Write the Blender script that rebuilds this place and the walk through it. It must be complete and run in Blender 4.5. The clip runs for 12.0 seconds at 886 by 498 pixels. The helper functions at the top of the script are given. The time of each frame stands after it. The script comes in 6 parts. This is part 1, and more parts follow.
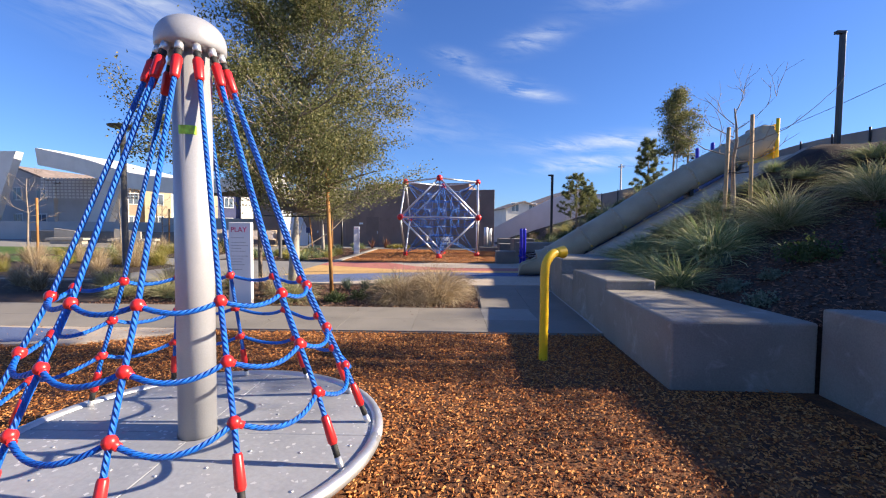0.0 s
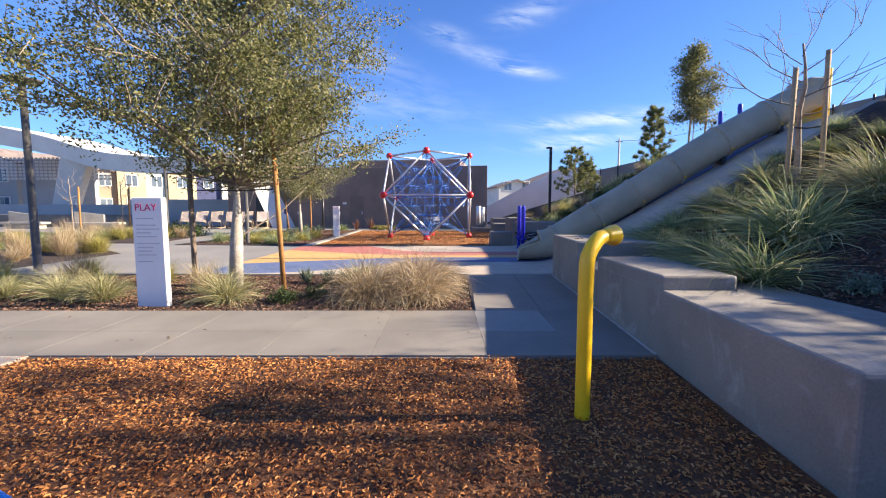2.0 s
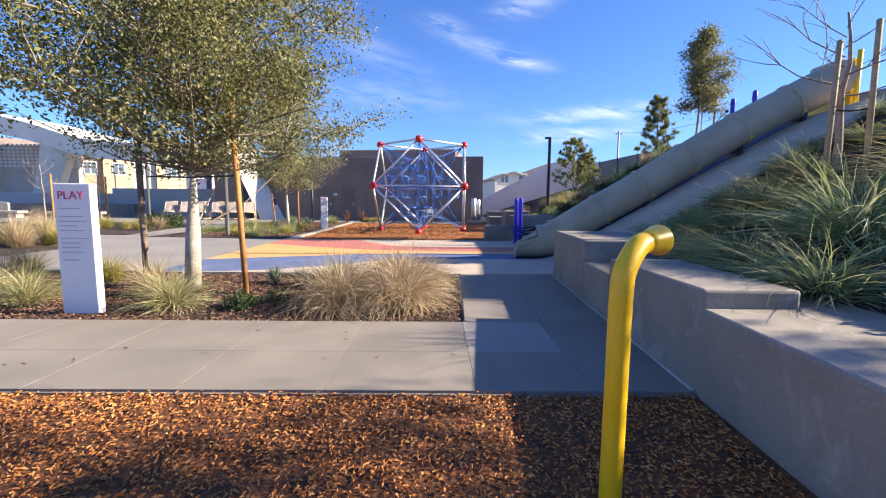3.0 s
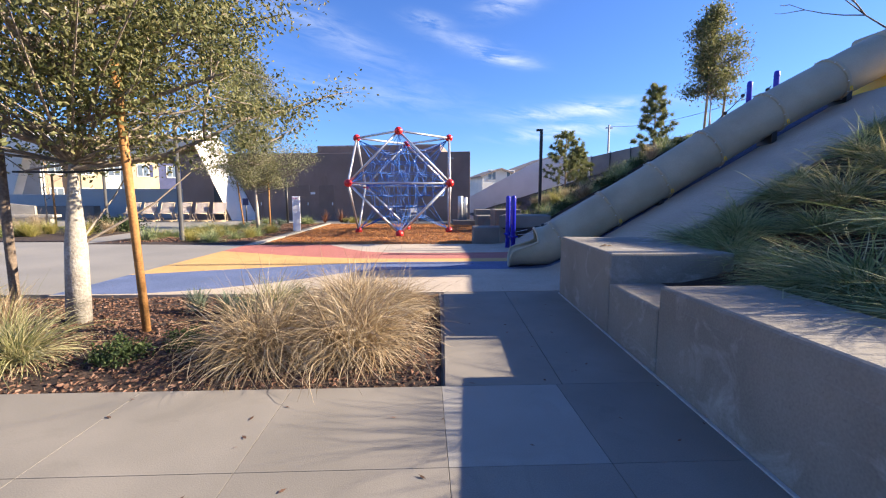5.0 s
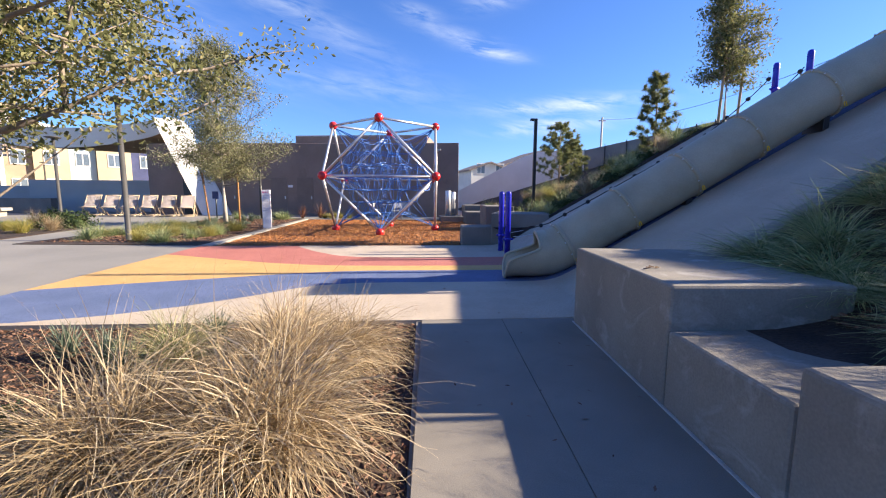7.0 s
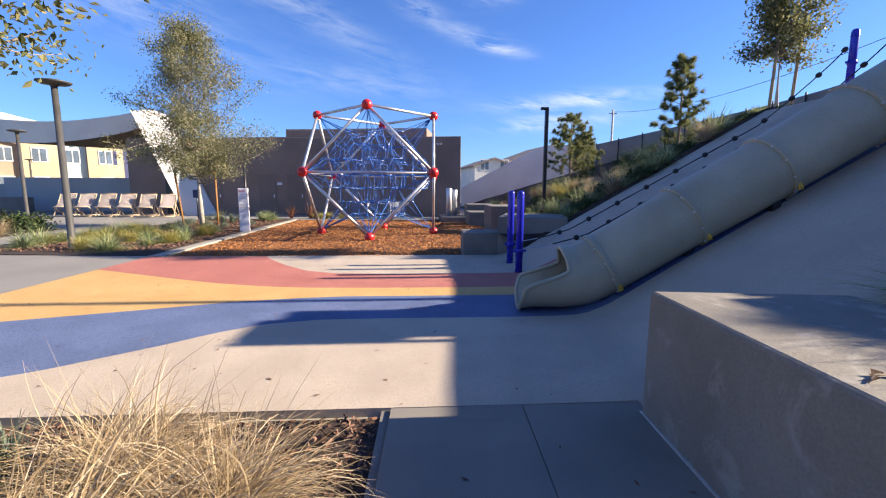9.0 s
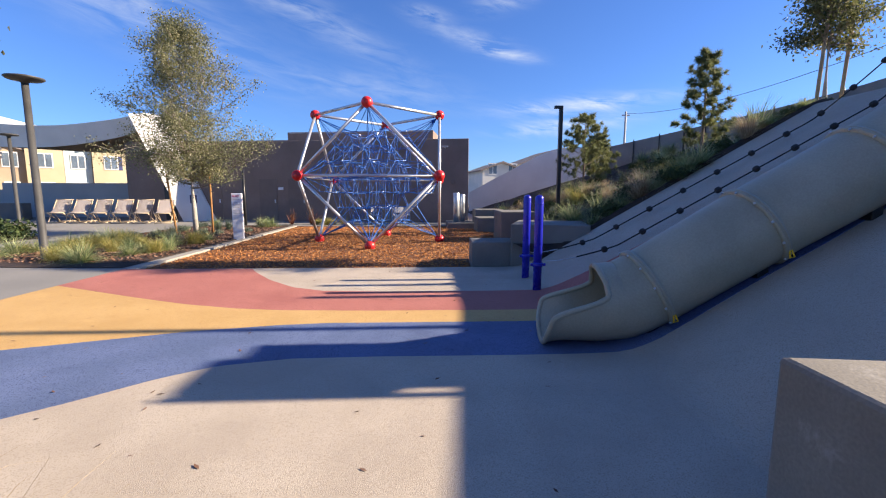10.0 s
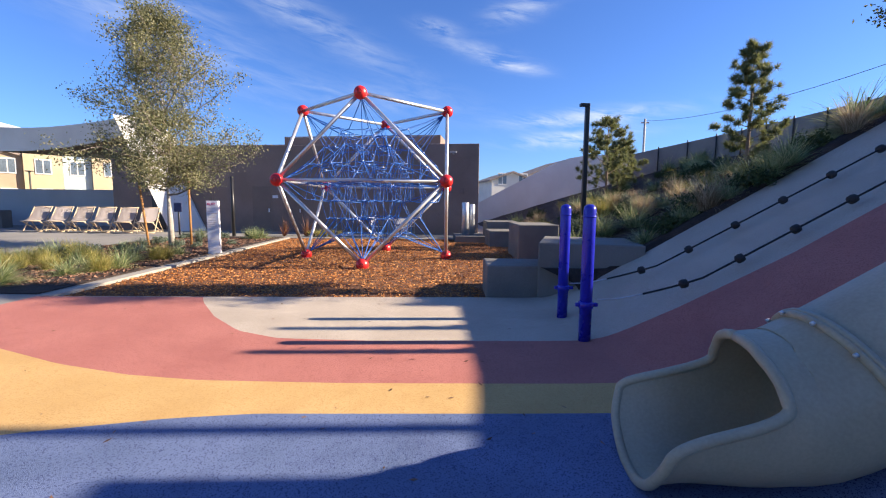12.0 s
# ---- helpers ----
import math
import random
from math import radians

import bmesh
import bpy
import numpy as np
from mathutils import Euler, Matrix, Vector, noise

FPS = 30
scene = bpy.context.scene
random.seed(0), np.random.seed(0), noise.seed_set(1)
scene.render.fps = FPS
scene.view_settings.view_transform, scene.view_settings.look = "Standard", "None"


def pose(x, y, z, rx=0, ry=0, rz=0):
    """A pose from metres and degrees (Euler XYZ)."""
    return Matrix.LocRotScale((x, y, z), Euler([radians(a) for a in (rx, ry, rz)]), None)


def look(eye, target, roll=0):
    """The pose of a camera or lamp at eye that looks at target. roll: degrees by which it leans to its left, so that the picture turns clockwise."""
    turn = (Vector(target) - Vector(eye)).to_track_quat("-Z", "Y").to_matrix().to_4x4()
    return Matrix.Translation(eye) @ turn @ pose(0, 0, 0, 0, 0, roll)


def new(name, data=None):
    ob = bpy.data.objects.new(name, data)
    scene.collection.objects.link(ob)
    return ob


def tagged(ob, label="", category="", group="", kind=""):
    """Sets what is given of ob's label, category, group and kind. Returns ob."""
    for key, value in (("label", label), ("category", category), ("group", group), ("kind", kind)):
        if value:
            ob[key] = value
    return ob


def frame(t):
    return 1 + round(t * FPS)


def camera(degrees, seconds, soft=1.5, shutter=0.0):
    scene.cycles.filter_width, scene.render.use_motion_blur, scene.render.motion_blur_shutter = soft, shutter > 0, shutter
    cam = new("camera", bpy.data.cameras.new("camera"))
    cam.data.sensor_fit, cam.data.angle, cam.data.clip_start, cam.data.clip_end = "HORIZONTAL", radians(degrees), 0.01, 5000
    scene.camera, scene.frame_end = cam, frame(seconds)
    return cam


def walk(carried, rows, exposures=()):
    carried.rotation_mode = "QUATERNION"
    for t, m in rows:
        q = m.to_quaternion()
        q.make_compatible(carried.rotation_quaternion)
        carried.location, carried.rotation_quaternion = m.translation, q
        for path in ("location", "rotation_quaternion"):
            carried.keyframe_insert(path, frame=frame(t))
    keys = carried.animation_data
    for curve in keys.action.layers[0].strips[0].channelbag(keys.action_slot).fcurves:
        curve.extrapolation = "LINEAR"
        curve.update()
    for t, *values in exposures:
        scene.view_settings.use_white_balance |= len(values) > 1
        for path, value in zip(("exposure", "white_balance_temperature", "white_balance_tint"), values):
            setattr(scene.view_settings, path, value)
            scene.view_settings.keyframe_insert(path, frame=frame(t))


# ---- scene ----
cam = camera(91.9, 12.0, soft=1.15)
METRES, EYE, TILT, LEAN, TURN = 10.8, 1.37, 0.35, 0.0, 0.9
ROWS = [
    (0.0, 0.0, 0.0, 0.0, 0.03, -3.06, -0.57),
    (0.5, 0.0034, 0.0484, -0.0037, -0.12, -4.4, -0.57),
    (1.0, 0.0041, 0.0961, -0.0044, -0.39, -5.32, -0.3),
    (1.5, 0.0091, 0.1381, -0.0047, -0.61, -5.56, -0.19),
    (2.0, 0.0142, 0.1805, -0.008, -1.08, -5.65, -0.03),
    (2.5, 0.0203, 0.2228, -0.0091, -1.49, -5.95, 0.21),
    (3.0, 0.0283, 0.2637, -0.0091, -1.57, -6.67, -0.57),
    (5.0, 0.0459, 0.4117, -0.0072, -3.26, -6.97, -0.01),
    (5.5, 0.0514, 0.4463, -0.0072, -3.77, -6.89, -0.41),
    (6.0, 0.0541, 0.4801, -0.0088, -4.38, -6.97, -0.75),
    (6.5, 0.0555, 0.5148, -0.0078, -4.69, -7.35, -0.64),
    (7.0, 0.0637, 0.5504, -0.0036, -4.78, -7.8, -0.4),
    (7.5, 0.0688, 0.5887, -0.0012, -4.93, -8.14, -0.2),
    (9.5, 0.0967, 0.768, 0.0006, -3.87, -8.25, -0.18),
    (10.0, 0.1001, 0.8141, -0.0001, -3.32, -7.64, -0.11),
    (10.5, 0.1047, 0.8573, -0.0001, -2.69, -7.04, -0.56),
    (11.0, 0.107, 0.9028, -0.0022, -2.38, -6.61, -0.84),
    (11.5, 0.1086, 0.9476, -0.0022, -2.27, -6.37, -0.7),
    (12.0, 0.111, 0.9916, -0.0037, -2.28, -6.26, -0.56),
]
walk(cam, [(t, pose(0, 0, EYE, TILT, LEAN, TURN) @ pose(METRES * x, METRES * y, METRES * z, 90 + pitch, roll, yaw)) for t, x, y, z, yaw, pitch, roll in ROWS],
     [(0.0, 1.33), (1.2, 1.52), (2.8, 1.72), (6.5, 1.66), (9.5, 1.45), (10.5, 1.33), (12.0, 1.45)])

# ---- light ----
SUN_EL, SUN_AZ = 24.5, 90.0
world = bpy.data.worlds.new("sky")
scene.world = world
world.use_nodes = True
wn, wl = world.node_tree.nodes, world.node_tree.links
wn.clear()
w_out, w_bg, w_sky = wn.new("ShaderNodeOutputWorld"), wn.new("ShaderNodeBackground"), wn.new("ShaderNodeTexSky")
w_sky.sky_type, w_sky.sun_disc = "NISHITA", False
w_sky.sun_elevation, w_sky.sun_rotation = radians(SUN_EL), radians(SUN_AZ)
w_sky.air_density, w_sky.dust_density, w_sky.ozone_density = 1.0, 0.3, 3.0
w_bg.inputs["Strength"].default_value = 0.057
w_tint = wn.new("ShaderNodeMix")
w_tint.data_type, w_tint.blend_type = "RGBA", "MULTIPLY"
w_tint.inputs["Factor"].default_value = 1.0
w_tint.inputs["B"].default_value = (0.59, 0.835, 1.36, 1)
wl.new(w_sky.outputs["Color"], w_tint.inputs["A"])


def w_math(op, a, b=None):
    n = wn.new("ShaderNodeMath")
    n.operation = op
    for i, v in enumerate((a, b)):
        if v is None:
            continue
        if isinstance(v, (int, float)):
            n.inputs[i].default_value = v
        else:
            wl.new(v, n.inputs[i])
    return n.outputs["Value"]


# wisps of cirrus: bearing, height, half width, half height (degrees), slant, strength
WISPS = [(10.5, 23.0, 3.6, 1.2, -0.15, 0.55), (5.5, 19.0, 5.0, 0.9, 0.22, 0.38), (10.0, 17.2, 3.4, 0.7, 0.2, 0.85), (0.5, 21.5, 2.6, 0.7, 0.15, 0.5), (19.5, 10.8, 8.5, 0.9, -0.03, 0.9), (18.0, 8.4, 7.0, 0.9, -0.05, 0.85),
         (25.5, 27.5, 7.0, 1.8, -0.1, 0.8), (-35.0, 20.0, 16.0, 3.6, 0.35, 0.35), (-22.0, 24.0, 17.0, 1.9, 0.42, 0.45), (-40.0, 25.0, 9.0, 2.0, 0.3, 0.6), (-11.0, 28.5, 3.0, 2.0, 0.4, 0.5), (-6.0, 13.0, 10.0, 1.6, 0.1, 0.22), (120.0, 30.0, 25.0, 4.0, 0.2, 0.5), (-150.0, 25.0, 30.0, 4.0, 0.2, 0.5)]
w_tc, w_sep = wn.new("ShaderNodeTexCoord"), wn.new("ShaderNodeSeparateXYZ")
wl.new(w_tc.outputs["Generated"], w_sep.inputs["Vector"])
w_az = w_math("MULTIPLY", w_math("ARCTAN2", w_sep.outputs["X"], w_sep.outputs["Y"]), 57.2958)
w_el = w_math("MULTIPLY", w_math("ARCSINE", w_sep.outputs["Z"]), 57.2958)
w_plane = wn.new("ShaderNodeCombineXYZ")
wl.new(w_math("MULTIPLY", w_az, 0.10), w_plane.inputs["X"])
wl.new(w_math("ADD", w_math("MULTIPLY", w_el, 0.45), w_math("MULTIPLY", w_az, 0.08)), w_plane.inputs["Y"])
w_noise = wn.new("ShaderNodeTexNoise")
w_noise.inputs["Scale"].default_value, w_noise.inputs["Detail"].default_value, w_noise.inputs["Roughness"].default_value, w_noise.inputs["Distortion"].default_value = 1.7, 8.0, 0.62, 0.5
wl.new(w_plane.outputs["Vector"], w_noise.inputs["Vector"])
w_shred = w_math("MULTIPLY", w_math("SUBTRACT", w_noise.outputs["Fac"], 0.36), 3.2)
w_sum = None
for az, el, wa, we, slant, amount in WISPS:
    da = w_math("SUBTRACT", w_az, az)
    de = w_math("ADD", w_math("SUBTRACT", w_el, el), w_math("MULTIPLY", da, slant))
    r2 = w_math("ADD", w_math("POWER", w_math("DIVIDE", da, wa), 2.0), w_math("POWER", w_math("DIVIDE", de, we), 2.0))
    g = w_math("MULTIPLY", w_math("EXPONENT", w_math("MULTIPLY", r2, -1.1)), amount)
    w_sum = g if w_sum is None else w_math("ADD", w_sum, g)
w_amount = w_math("MULTIPLY", w_sum, w_shred)
w_clamp = wn.new("ShaderNodeClamp")
wl.new(w_amount, w_clamp.inputs["Value"])
w_mix = wn.new("ShaderNodeMix")
w_mix.data_type = "RGBA"
w_mix.inputs["B"].default_value = (6.2, 6.6, 7.2, 1)
wl.new(w_clamp.outputs["Result"], w_mix.inputs["Factor"])
wl.new(w_tint.outputs["Result"], w_mix.inputs["A"])
wl.new(w_mix.outputs["Result"], w_bg.inputs["Color"])
wl.new(w_bg.outputs["Background"], w_out.inputs["Surface"])

sun = new("sun", bpy.data.lights.new("sun", "SUN"))
sun.data.energy, sun.data.angle, sun.data.color = 5.0, radians(0.53), (1.0, 0.84, 0.64)
sun.matrix_world = look((math.cos(radians(SUN_EL)) * 60, 0.6, math.sin(radians(SUN_EL)) * 60), (0, 0, 0))


# ---- materials ----
def surface(name, a, b, scale=3.0, rough=0.8, bump=0.2, fine=60.0, metal=0.0, contrast=0.25, third=None, local=False, vary=0.0, speck=None, spec=0.5, stain=None):
    """A procedural surface: two colours in patches, fine grain, relief."""
    m = bpy.data.materials.new(name)
    m.use_nodes = True
    n, l = m.node_tree.nodes, m.node_tree.links
    bs = n["Principled BSDF"]
    bs.inputs["Roughness"].default_value, bs.inputs["Metallic"].default_value = rough, metal
    bs.inputs["Specular IOR Level"].default_value = spec
    if local:
        co = n.new("ShaderNodeTexCoord").outputs["Object"]
    else:
        co = n.new("ShaderNodeNewGeometry").outputs["Position"]
    big, small = n.new("ShaderNodeTexNoise"), n.new("ShaderNodeTexNoise")
    big.inputs["Scale"].default_value, big.inputs["Detail"].default_value = scale, 5
    small.inputs["Scale"].default_value, small.inputs["Detail"].default_value = fine, 3
    l.new(co, big.inputs["Vector"])
    l.new(co, small.inputs["Vector"])
    ramp = n.new("ShaderNodeValToRGB")
    ramp.color_ramp.elements[0].position, ramp.color_ramp.elements[1].position = 0.36, 0.64
    ramp.color_ramp.elements[0].color, ramp.color_ramp.elements[1].color = (*a, 1), (*b, 1)
    if third:
        e = ramp.color_ramp.elements.new(0.5)
        e.color = (*third, 1)
    l.new(big.outputs["Fac"], ramp.inputs["Fac"])
    grain = n.new("ShaderNodeMapRange")
    grain.inputs["From Min"].default_value, grain.inputs["From Max"].default_value = 0.3, 0.7
    grain.inputs["To Min"].default_value, grain.inputs["To Max"].default_value = 1 - contrast, 1 + contrast
    l.new(small.outputs["Fac"], grain.inputs["Value"])
    hsv = n.new("ShaderNodeHueSaturation")
    l.new(ramp.outputs["Color"], hsv.inputs["Color"])
    l.new(grain.outputs["Result"], hsv.inputs["Value"])
    out = hsv.outputs["Color"]
    if vary:
        info, mr, h2 = n.new("ShaderNodeObjectInfo"), n.new("ShaderNodeMapRange"), n.new("ShaderNodeHueSaturation")
        mr.inputs["To Min"].default_value, mr.inputs["To Max"].default_value = 1 - vary, 1 + vary
        l.new(info.outputs["Random"], mr.inputs["Value"])
        l.new(mr.outputs["Result"], h2.inputs["Value"])
        l.new(out, h2.inputs["Color"])
        out = h2.outputs["Color"]
    if speck:
        col, sc, amount = speck
        v, r2, mx = n.new("ShaderNodeTexVoronoi"), n.new("ShaderNodeMapRange"), n.new("ShaderNodeMix")
        v.inputs["Scale"].default_value = sc
        l.new(co, v.inputs["Vector"])
        sep = n.new("ShaderNodeSeparateColor")
        l.new(v.outputs["Color"], sep.inputs["Color"])
        r2.inputs["From Min"].default_value, r2.inputs["From Max"].default_value = 1 - amount, 1 - amount + 0.02
        l.new(sep.outputs["Red"], r2.inputs["Value"])
        mx.data_type = "RGBA"
        mx.inputs["B"].default_value = (*col, 1)
        l.new(r2.outputs["Result"], mx.inputs["Factor"])
        l.new(out, mx.inputs["A"])
        out = mx.outputs["Result"]
    if stain:
        col, sc, amount = stain
        sn, sr, sx = n.new("ShaderNodeTexNoise"), n.new("ShaderNodeMapRange"), n.new("ShaderNodeMix")
        sn.inputs["Scale"].default_value, sn.inputs["Detail"].default_value, sn.inputs["Roughness"].default_value, sn.inputs["Distortion"].default_value = sc, 9, 0.68, 1.2
        l.new(co, sn.inputs["Vector"])
        sr.inputs["From Min"].default_value, sr.inputs["From Max"].default_value, sr.inputs["To Max"].default_value = 0.54, 0.72, amount
        l.new(sn.outputs["Fac"], sr.inputs["Value"])
        sx.data_type = "RGBA"
        sx.inputs["B"].default_value = (*col, 1)
        l.new(sr.outputs["Result"], sx.inputs["Factor"])
        l.new(out, sx.inputs["A"])
        out = sx.outputs["Result"]
    l.new(out, bs.inputs["Base Color"])
    if bump:
        bp = n.new("ShaderNodeBump")
        bp.inputs["Strength"].default_value, bp.inputs["Distance"].default_value = bump, 0.01
        l.new(small.outputs["Fac"], bp.inputs["Height"])
        l.new(bp.outputs["Normal"], bs.inputs["Normal"])
    rr = n.new("ShaderNodeMapRange")
    rr.inputs["To Min"].default_value, rr.inputs["To Max"].default_value = max(0.02, rough - 0.12), min(1, rough + 0.12)
    l.new(big.outputs["Fac"], rr.inputs["Value"])
    l.new(rr.outputs["Result"], bs.inputs["Roughness"])
    return m


def islands(name, colours, rough=0.8, through_light=0.0, bump=0.0, vary=0.12):
    """A material whose colour changes from one loose piece of the mesh to the next, as chips, blades and leaves do."""
    m = bpy.data.materials.new(name)
    m.use_nodes = True
    n, l = m.node_tree.nodes, m.node_tree.links
    bs = n["Principled BSDF"]
    bs.inputs["Roughness"].default_value = rough
    bs.inputs["Specular IOR Level"].default_value = 0.3
    geo, ramp, info, mr, h = n.new("ShaderNodeNewGeometry"), n.new("ShaderNodeValToRGB"), n.new("ShaderNodeObjectInfo"), n.new("ShaderNodeMapRange"), n.new("ShaderNodeHueSaturation")
    while len(ramp.color_ramp.elements) < len(colours):
        ramp.color_ramp.elements.new(0.5)
    for i, c in enumerate(colours):
        ramp.color_ramp.elements[i].position = i / max(1, len(colours) - 1)
        ramp.color_ramp.elements[i].color = (*c, 1)
    l.new(geo.outputs["Random Per Island"], ramp.inputs["Fac"])
    mr.inputs["To Min"].default_value, mr.inputs["To Max"].default_value = 1 - vary, 1 + vary
    l.new(info.outputs["Random"], mr.inputs["Value"])
    l.new(mr.outputs["Result"], h.inputs["Value"])
    l.new(ramp.outputs["Color"], h.inputs["Color"])
    l.new(h.outputs["Color"], bs.inputs["Base Color"])
    if through_light:
        tr, mx = n.new("ShaderNodeBsdfTranslucent"), n.new("ShaderNodeMixShader")
        mx.inputs["Fac"].default_value = through_light
        l.new(h.outputs["Color"], tr.inputs["Color"])
        l.new(bs.outputs["BSDF"], mx.inputs[1])
        l.new(tr.outputs["BSDF"], mx.inputs[2])
        l.new(mx.outputs["Shader"], n["Material Output"].inputs["Surface"])
    return m


def rope_material(name, a, b, twist=90.0):
    """Plaited rope: slanting strands along the local run of the rope, told by its UV."""
    m = surface(name, a, b, 20, 0.55, 0.0, 200, contrast=0.2, local=True)
    n, l = m.node_tree.nodes, m.node_tree.links
    uv, wave, bp = n.new("ShaderNodeUVMap"), n.new("ShaderNodeTexWave"), n.new("ShaderNodeBump")
    mp = n.new("ShaderNodeMapping")
    mp.inputs["Rotation"].default_value = (0, 0, 0.0)
    wave.bands_direction = "DIAGONAL"
    wave.inputs["Scale"].default_value = 1.0
    l.new(uv.outputs["UV"], mp.inputs["Vector"])
    l.new(mp.outputs["Vector"], wave.inputs["Vector"])
    bp.inputs["Strength"].default_value, bp.inputs["Distance"].default_value = 1.0, 0.006
    l.new(wave.outputs["Fac"], bp.inputs["Height"])
    l.new(bp.outputs["Normal"], n["Principled BSDF"].inputs["Normal"])
    return m


M_CONC = surface("path_concrete", (0.195, 0.179, 0.155), (0.238, 0.217, 0.188), 1.3, 0.85, 0.15, 140, contrast=0.10, vary=0.05, speck=((0.09, 0.08, 0.07), 9.0, 0.003), stain=((0.16, 0.145, 0.125), 1.3, 0.5))
M_NEWCONC = surface("newer_path_concrete", (0.26, 0.248, 0.225), (0.30, 0.286, 0.26), 1.6, 0.85, 0.12, 140, contrast=0.08, stain=((0.22, 0.205, 0.185), 2.2, 0.4))
M_JOINT = surface("pale_joint_mortar", (0.40, 0.385, 0.36), (0.52, 0.50, 0.47), 6.0, 0.9, 0.3, 120, contrast=0.15)
M_PLAZA = surface("plaza_concrete", (0.215, 0.206, 0.189), (0.258, 0.245, 0.224), 0.6, 0.85, 0.12, 90, contrast=0.12)
M_BLOCK = surface("cast_concrete", (0.189, 0.172, 0.146), (0.275, 0.254, 0.219), 1.1, 0.8, 0.25, 70, contrast=0.10, speck=((0.17, 0.155, 0.14), 90.0, 0.012), stain=((0.44, 0.42, 0.39), 2.3, 0.7))
M_DARKBLOCK = surface("weathered_concrete", (0.146, 0.138, 0.125), (0.206, 0.194, 0.172), 1.4, 0.85, 0.25, 80, contrast=0.12)
M_KERB = surface("kerb_concrete", (0.292, 0.267, 0.232), (0.361, 0.335, 0.292), 2.0, 0.85, 0.2, 90, contrast=0.12)
M_GROUND = surface("ground_earth", (0.22, 0.20, 0.16), (0.30, 0.28, 0.23), 0.15, 0.95, 0.2, 8, contrast=0.15)
M_SOIL = surface("bark_soil", (0.020, 0.012, 0.009), (0.055, 0.033, 0.023), 3.5, 0.95, 1.0, 45, contrast=0.45)
M_MULCH = surface("wood_mulch", (0.085, 0.033, 0.012), (0.20, 0.08, 0.027), 5.0, 0.95, 1.0, 55, contrast=0.5)
M_CHIP = islands("wood_chip", [(0.13, 0.043, 0.016), (0.31, 0.108, 0.032), (0.47, 0.178, 0.05), (0.55, 0.23, 0.066), (0.62, 0.31, 0.115), (0.21, 0.07, 0.022)], 0.85)
M_BARKCHIP = islands("bark_chip", [(0.05, 0.028, 0.02), (0.11, 0.06, 0.04), (0.17, 0.09, 0.06), (0.24, 0.15, 0.11)], 0.9)
def rubber(name, a, b, dark):
    return surface(name, a, b, 1.6, 0.82, 0.35, 210, contrast=0.16, speck=(dark, 190.0, 0.16), spec=0.3, stain=(dark, 0.9, 0.35))
M_RWHITE = rubber("cream_rubber", (0.43, 0.365, 0.295), (0.50, 0.43, 0.35), (0.37, 0.305, 0.24))
M_RRED = rubber("red_rubber", (0.405, 0.150, 0.122), (0.465, 0.182, 0.148), (0.28, 0.09, 0.08))
M_RYELLOW = rubber("yellow_rubber", (0.53, 0.335, 0.130), (0.595, 0.385, 0.160), (0.45, 0.26, 0.09))
# blue rubber again, darkened to paint in the shade beneath the slide
M_RBLUESHADE = rubber("shaded_blue_rubber", (0.065, 0.093, 0.206), (0.086, 0.117, 0.262), (0.029, 0.04, 0.112))
M_TAN = surface("tan_soffit", (0.36, 0.27, 0.19), (0.42, 0.32, 0.23), 0.8, 0.9, 0.1, 40, contrast=0.06)
M_RBLUE = rubber("blue_rubber", (0.108, 0.147, 0.262), (0.138, 0.182, 0.325), (0.04, 0.055, 0.14))
M_STEEL = surface("galvanised_steel", (0.55, 0.56, 0.58), (0.68, 0.69, 0.71), 4, 0.42, 0.05, 120, metal=0.75, contrast=0.06, local=True)
M_SILVER = surface("silver_paint", (0.36, 0.368, 0.395), (0.42, 0.428, 0.455), 3, 0.40, 0.04, 150, metal=0.15, contrast=0.05, local=True)
M_DECK = surface("grey_deck_plate", (0.284, 0.297, 0.323), (0.344, 0.357, 0.383), 2.5, 0.5, 0.12, 40, metal=0.1, contrast=0.06, local=True, speck=((0.55, 0.56, 0.58), 60.0, 0.04))
M_RED = surface("red_plastic", (0.55, 0.018, 0.022), (0.66, 0.03, 0.03), 6, 0.32, 0.03, 120, contrast=0.06, local=True)
M_BLACK = surface("black_paint", (0.012, 0.012, 0.013), (0.022, 0.022, 0.024), 4, 0.4, 0.05, 90, local=True)
M_BLACKRUB = surface("black_rubber", (0.014, 0.014, 0.015), (0.03, 0.03, 0.03), 8, 0.7, 0.2, 120, local=True)
M_BLUE = surface("blue_paint", (0.012, 0.016, 0.36), (0.02, 0.025, 0.46), 4, 0.28, 0.03, 90, local=True)
M_ROPE = rope_material("blue_rope", (0.003, 0.095, 0.50), (0.006, 0.17, 0.72))
M_NETROPE = surface("blue_net_rope", (0.008, 0.085, 0.36), (0.018, 0.145, 0.53), 25, 0.6, 0.3, 150, local=True)
M_YELLOW = surface("yellow_paint", (0.82, 0.50, 0.012), (0.88, 0.56, 0.02), 3, 0.38, 0.05, 60, contrast=0.05, local=True)
M_SLIDE = surface("khaki_polyethylene", (0.35, 0.305, 0.215), (0.43, 0.375, 0.27), 1.8, 0.45, 0.08, 60, contrast=0.07, local=True)
M_WHITE = surface("white_panel", (0.72, 0.70, 0.72), (0.80, 0.78, 0.79), 2, 0.5, 0.03, 60, contrast=0.03, local=True)
M_INK = surface("grey_ink", (0.42, 0.40, 0.42), (0.50, 0.48, 0.50), 20, 0.6, 0.0, 100, local=True)
M_MAGENTA = surface("magenta_ink", (0.50, 0.01, 0.10), (0.58, 0.02, 0.14), 20, 0.6, 0.0, 100, local=True)
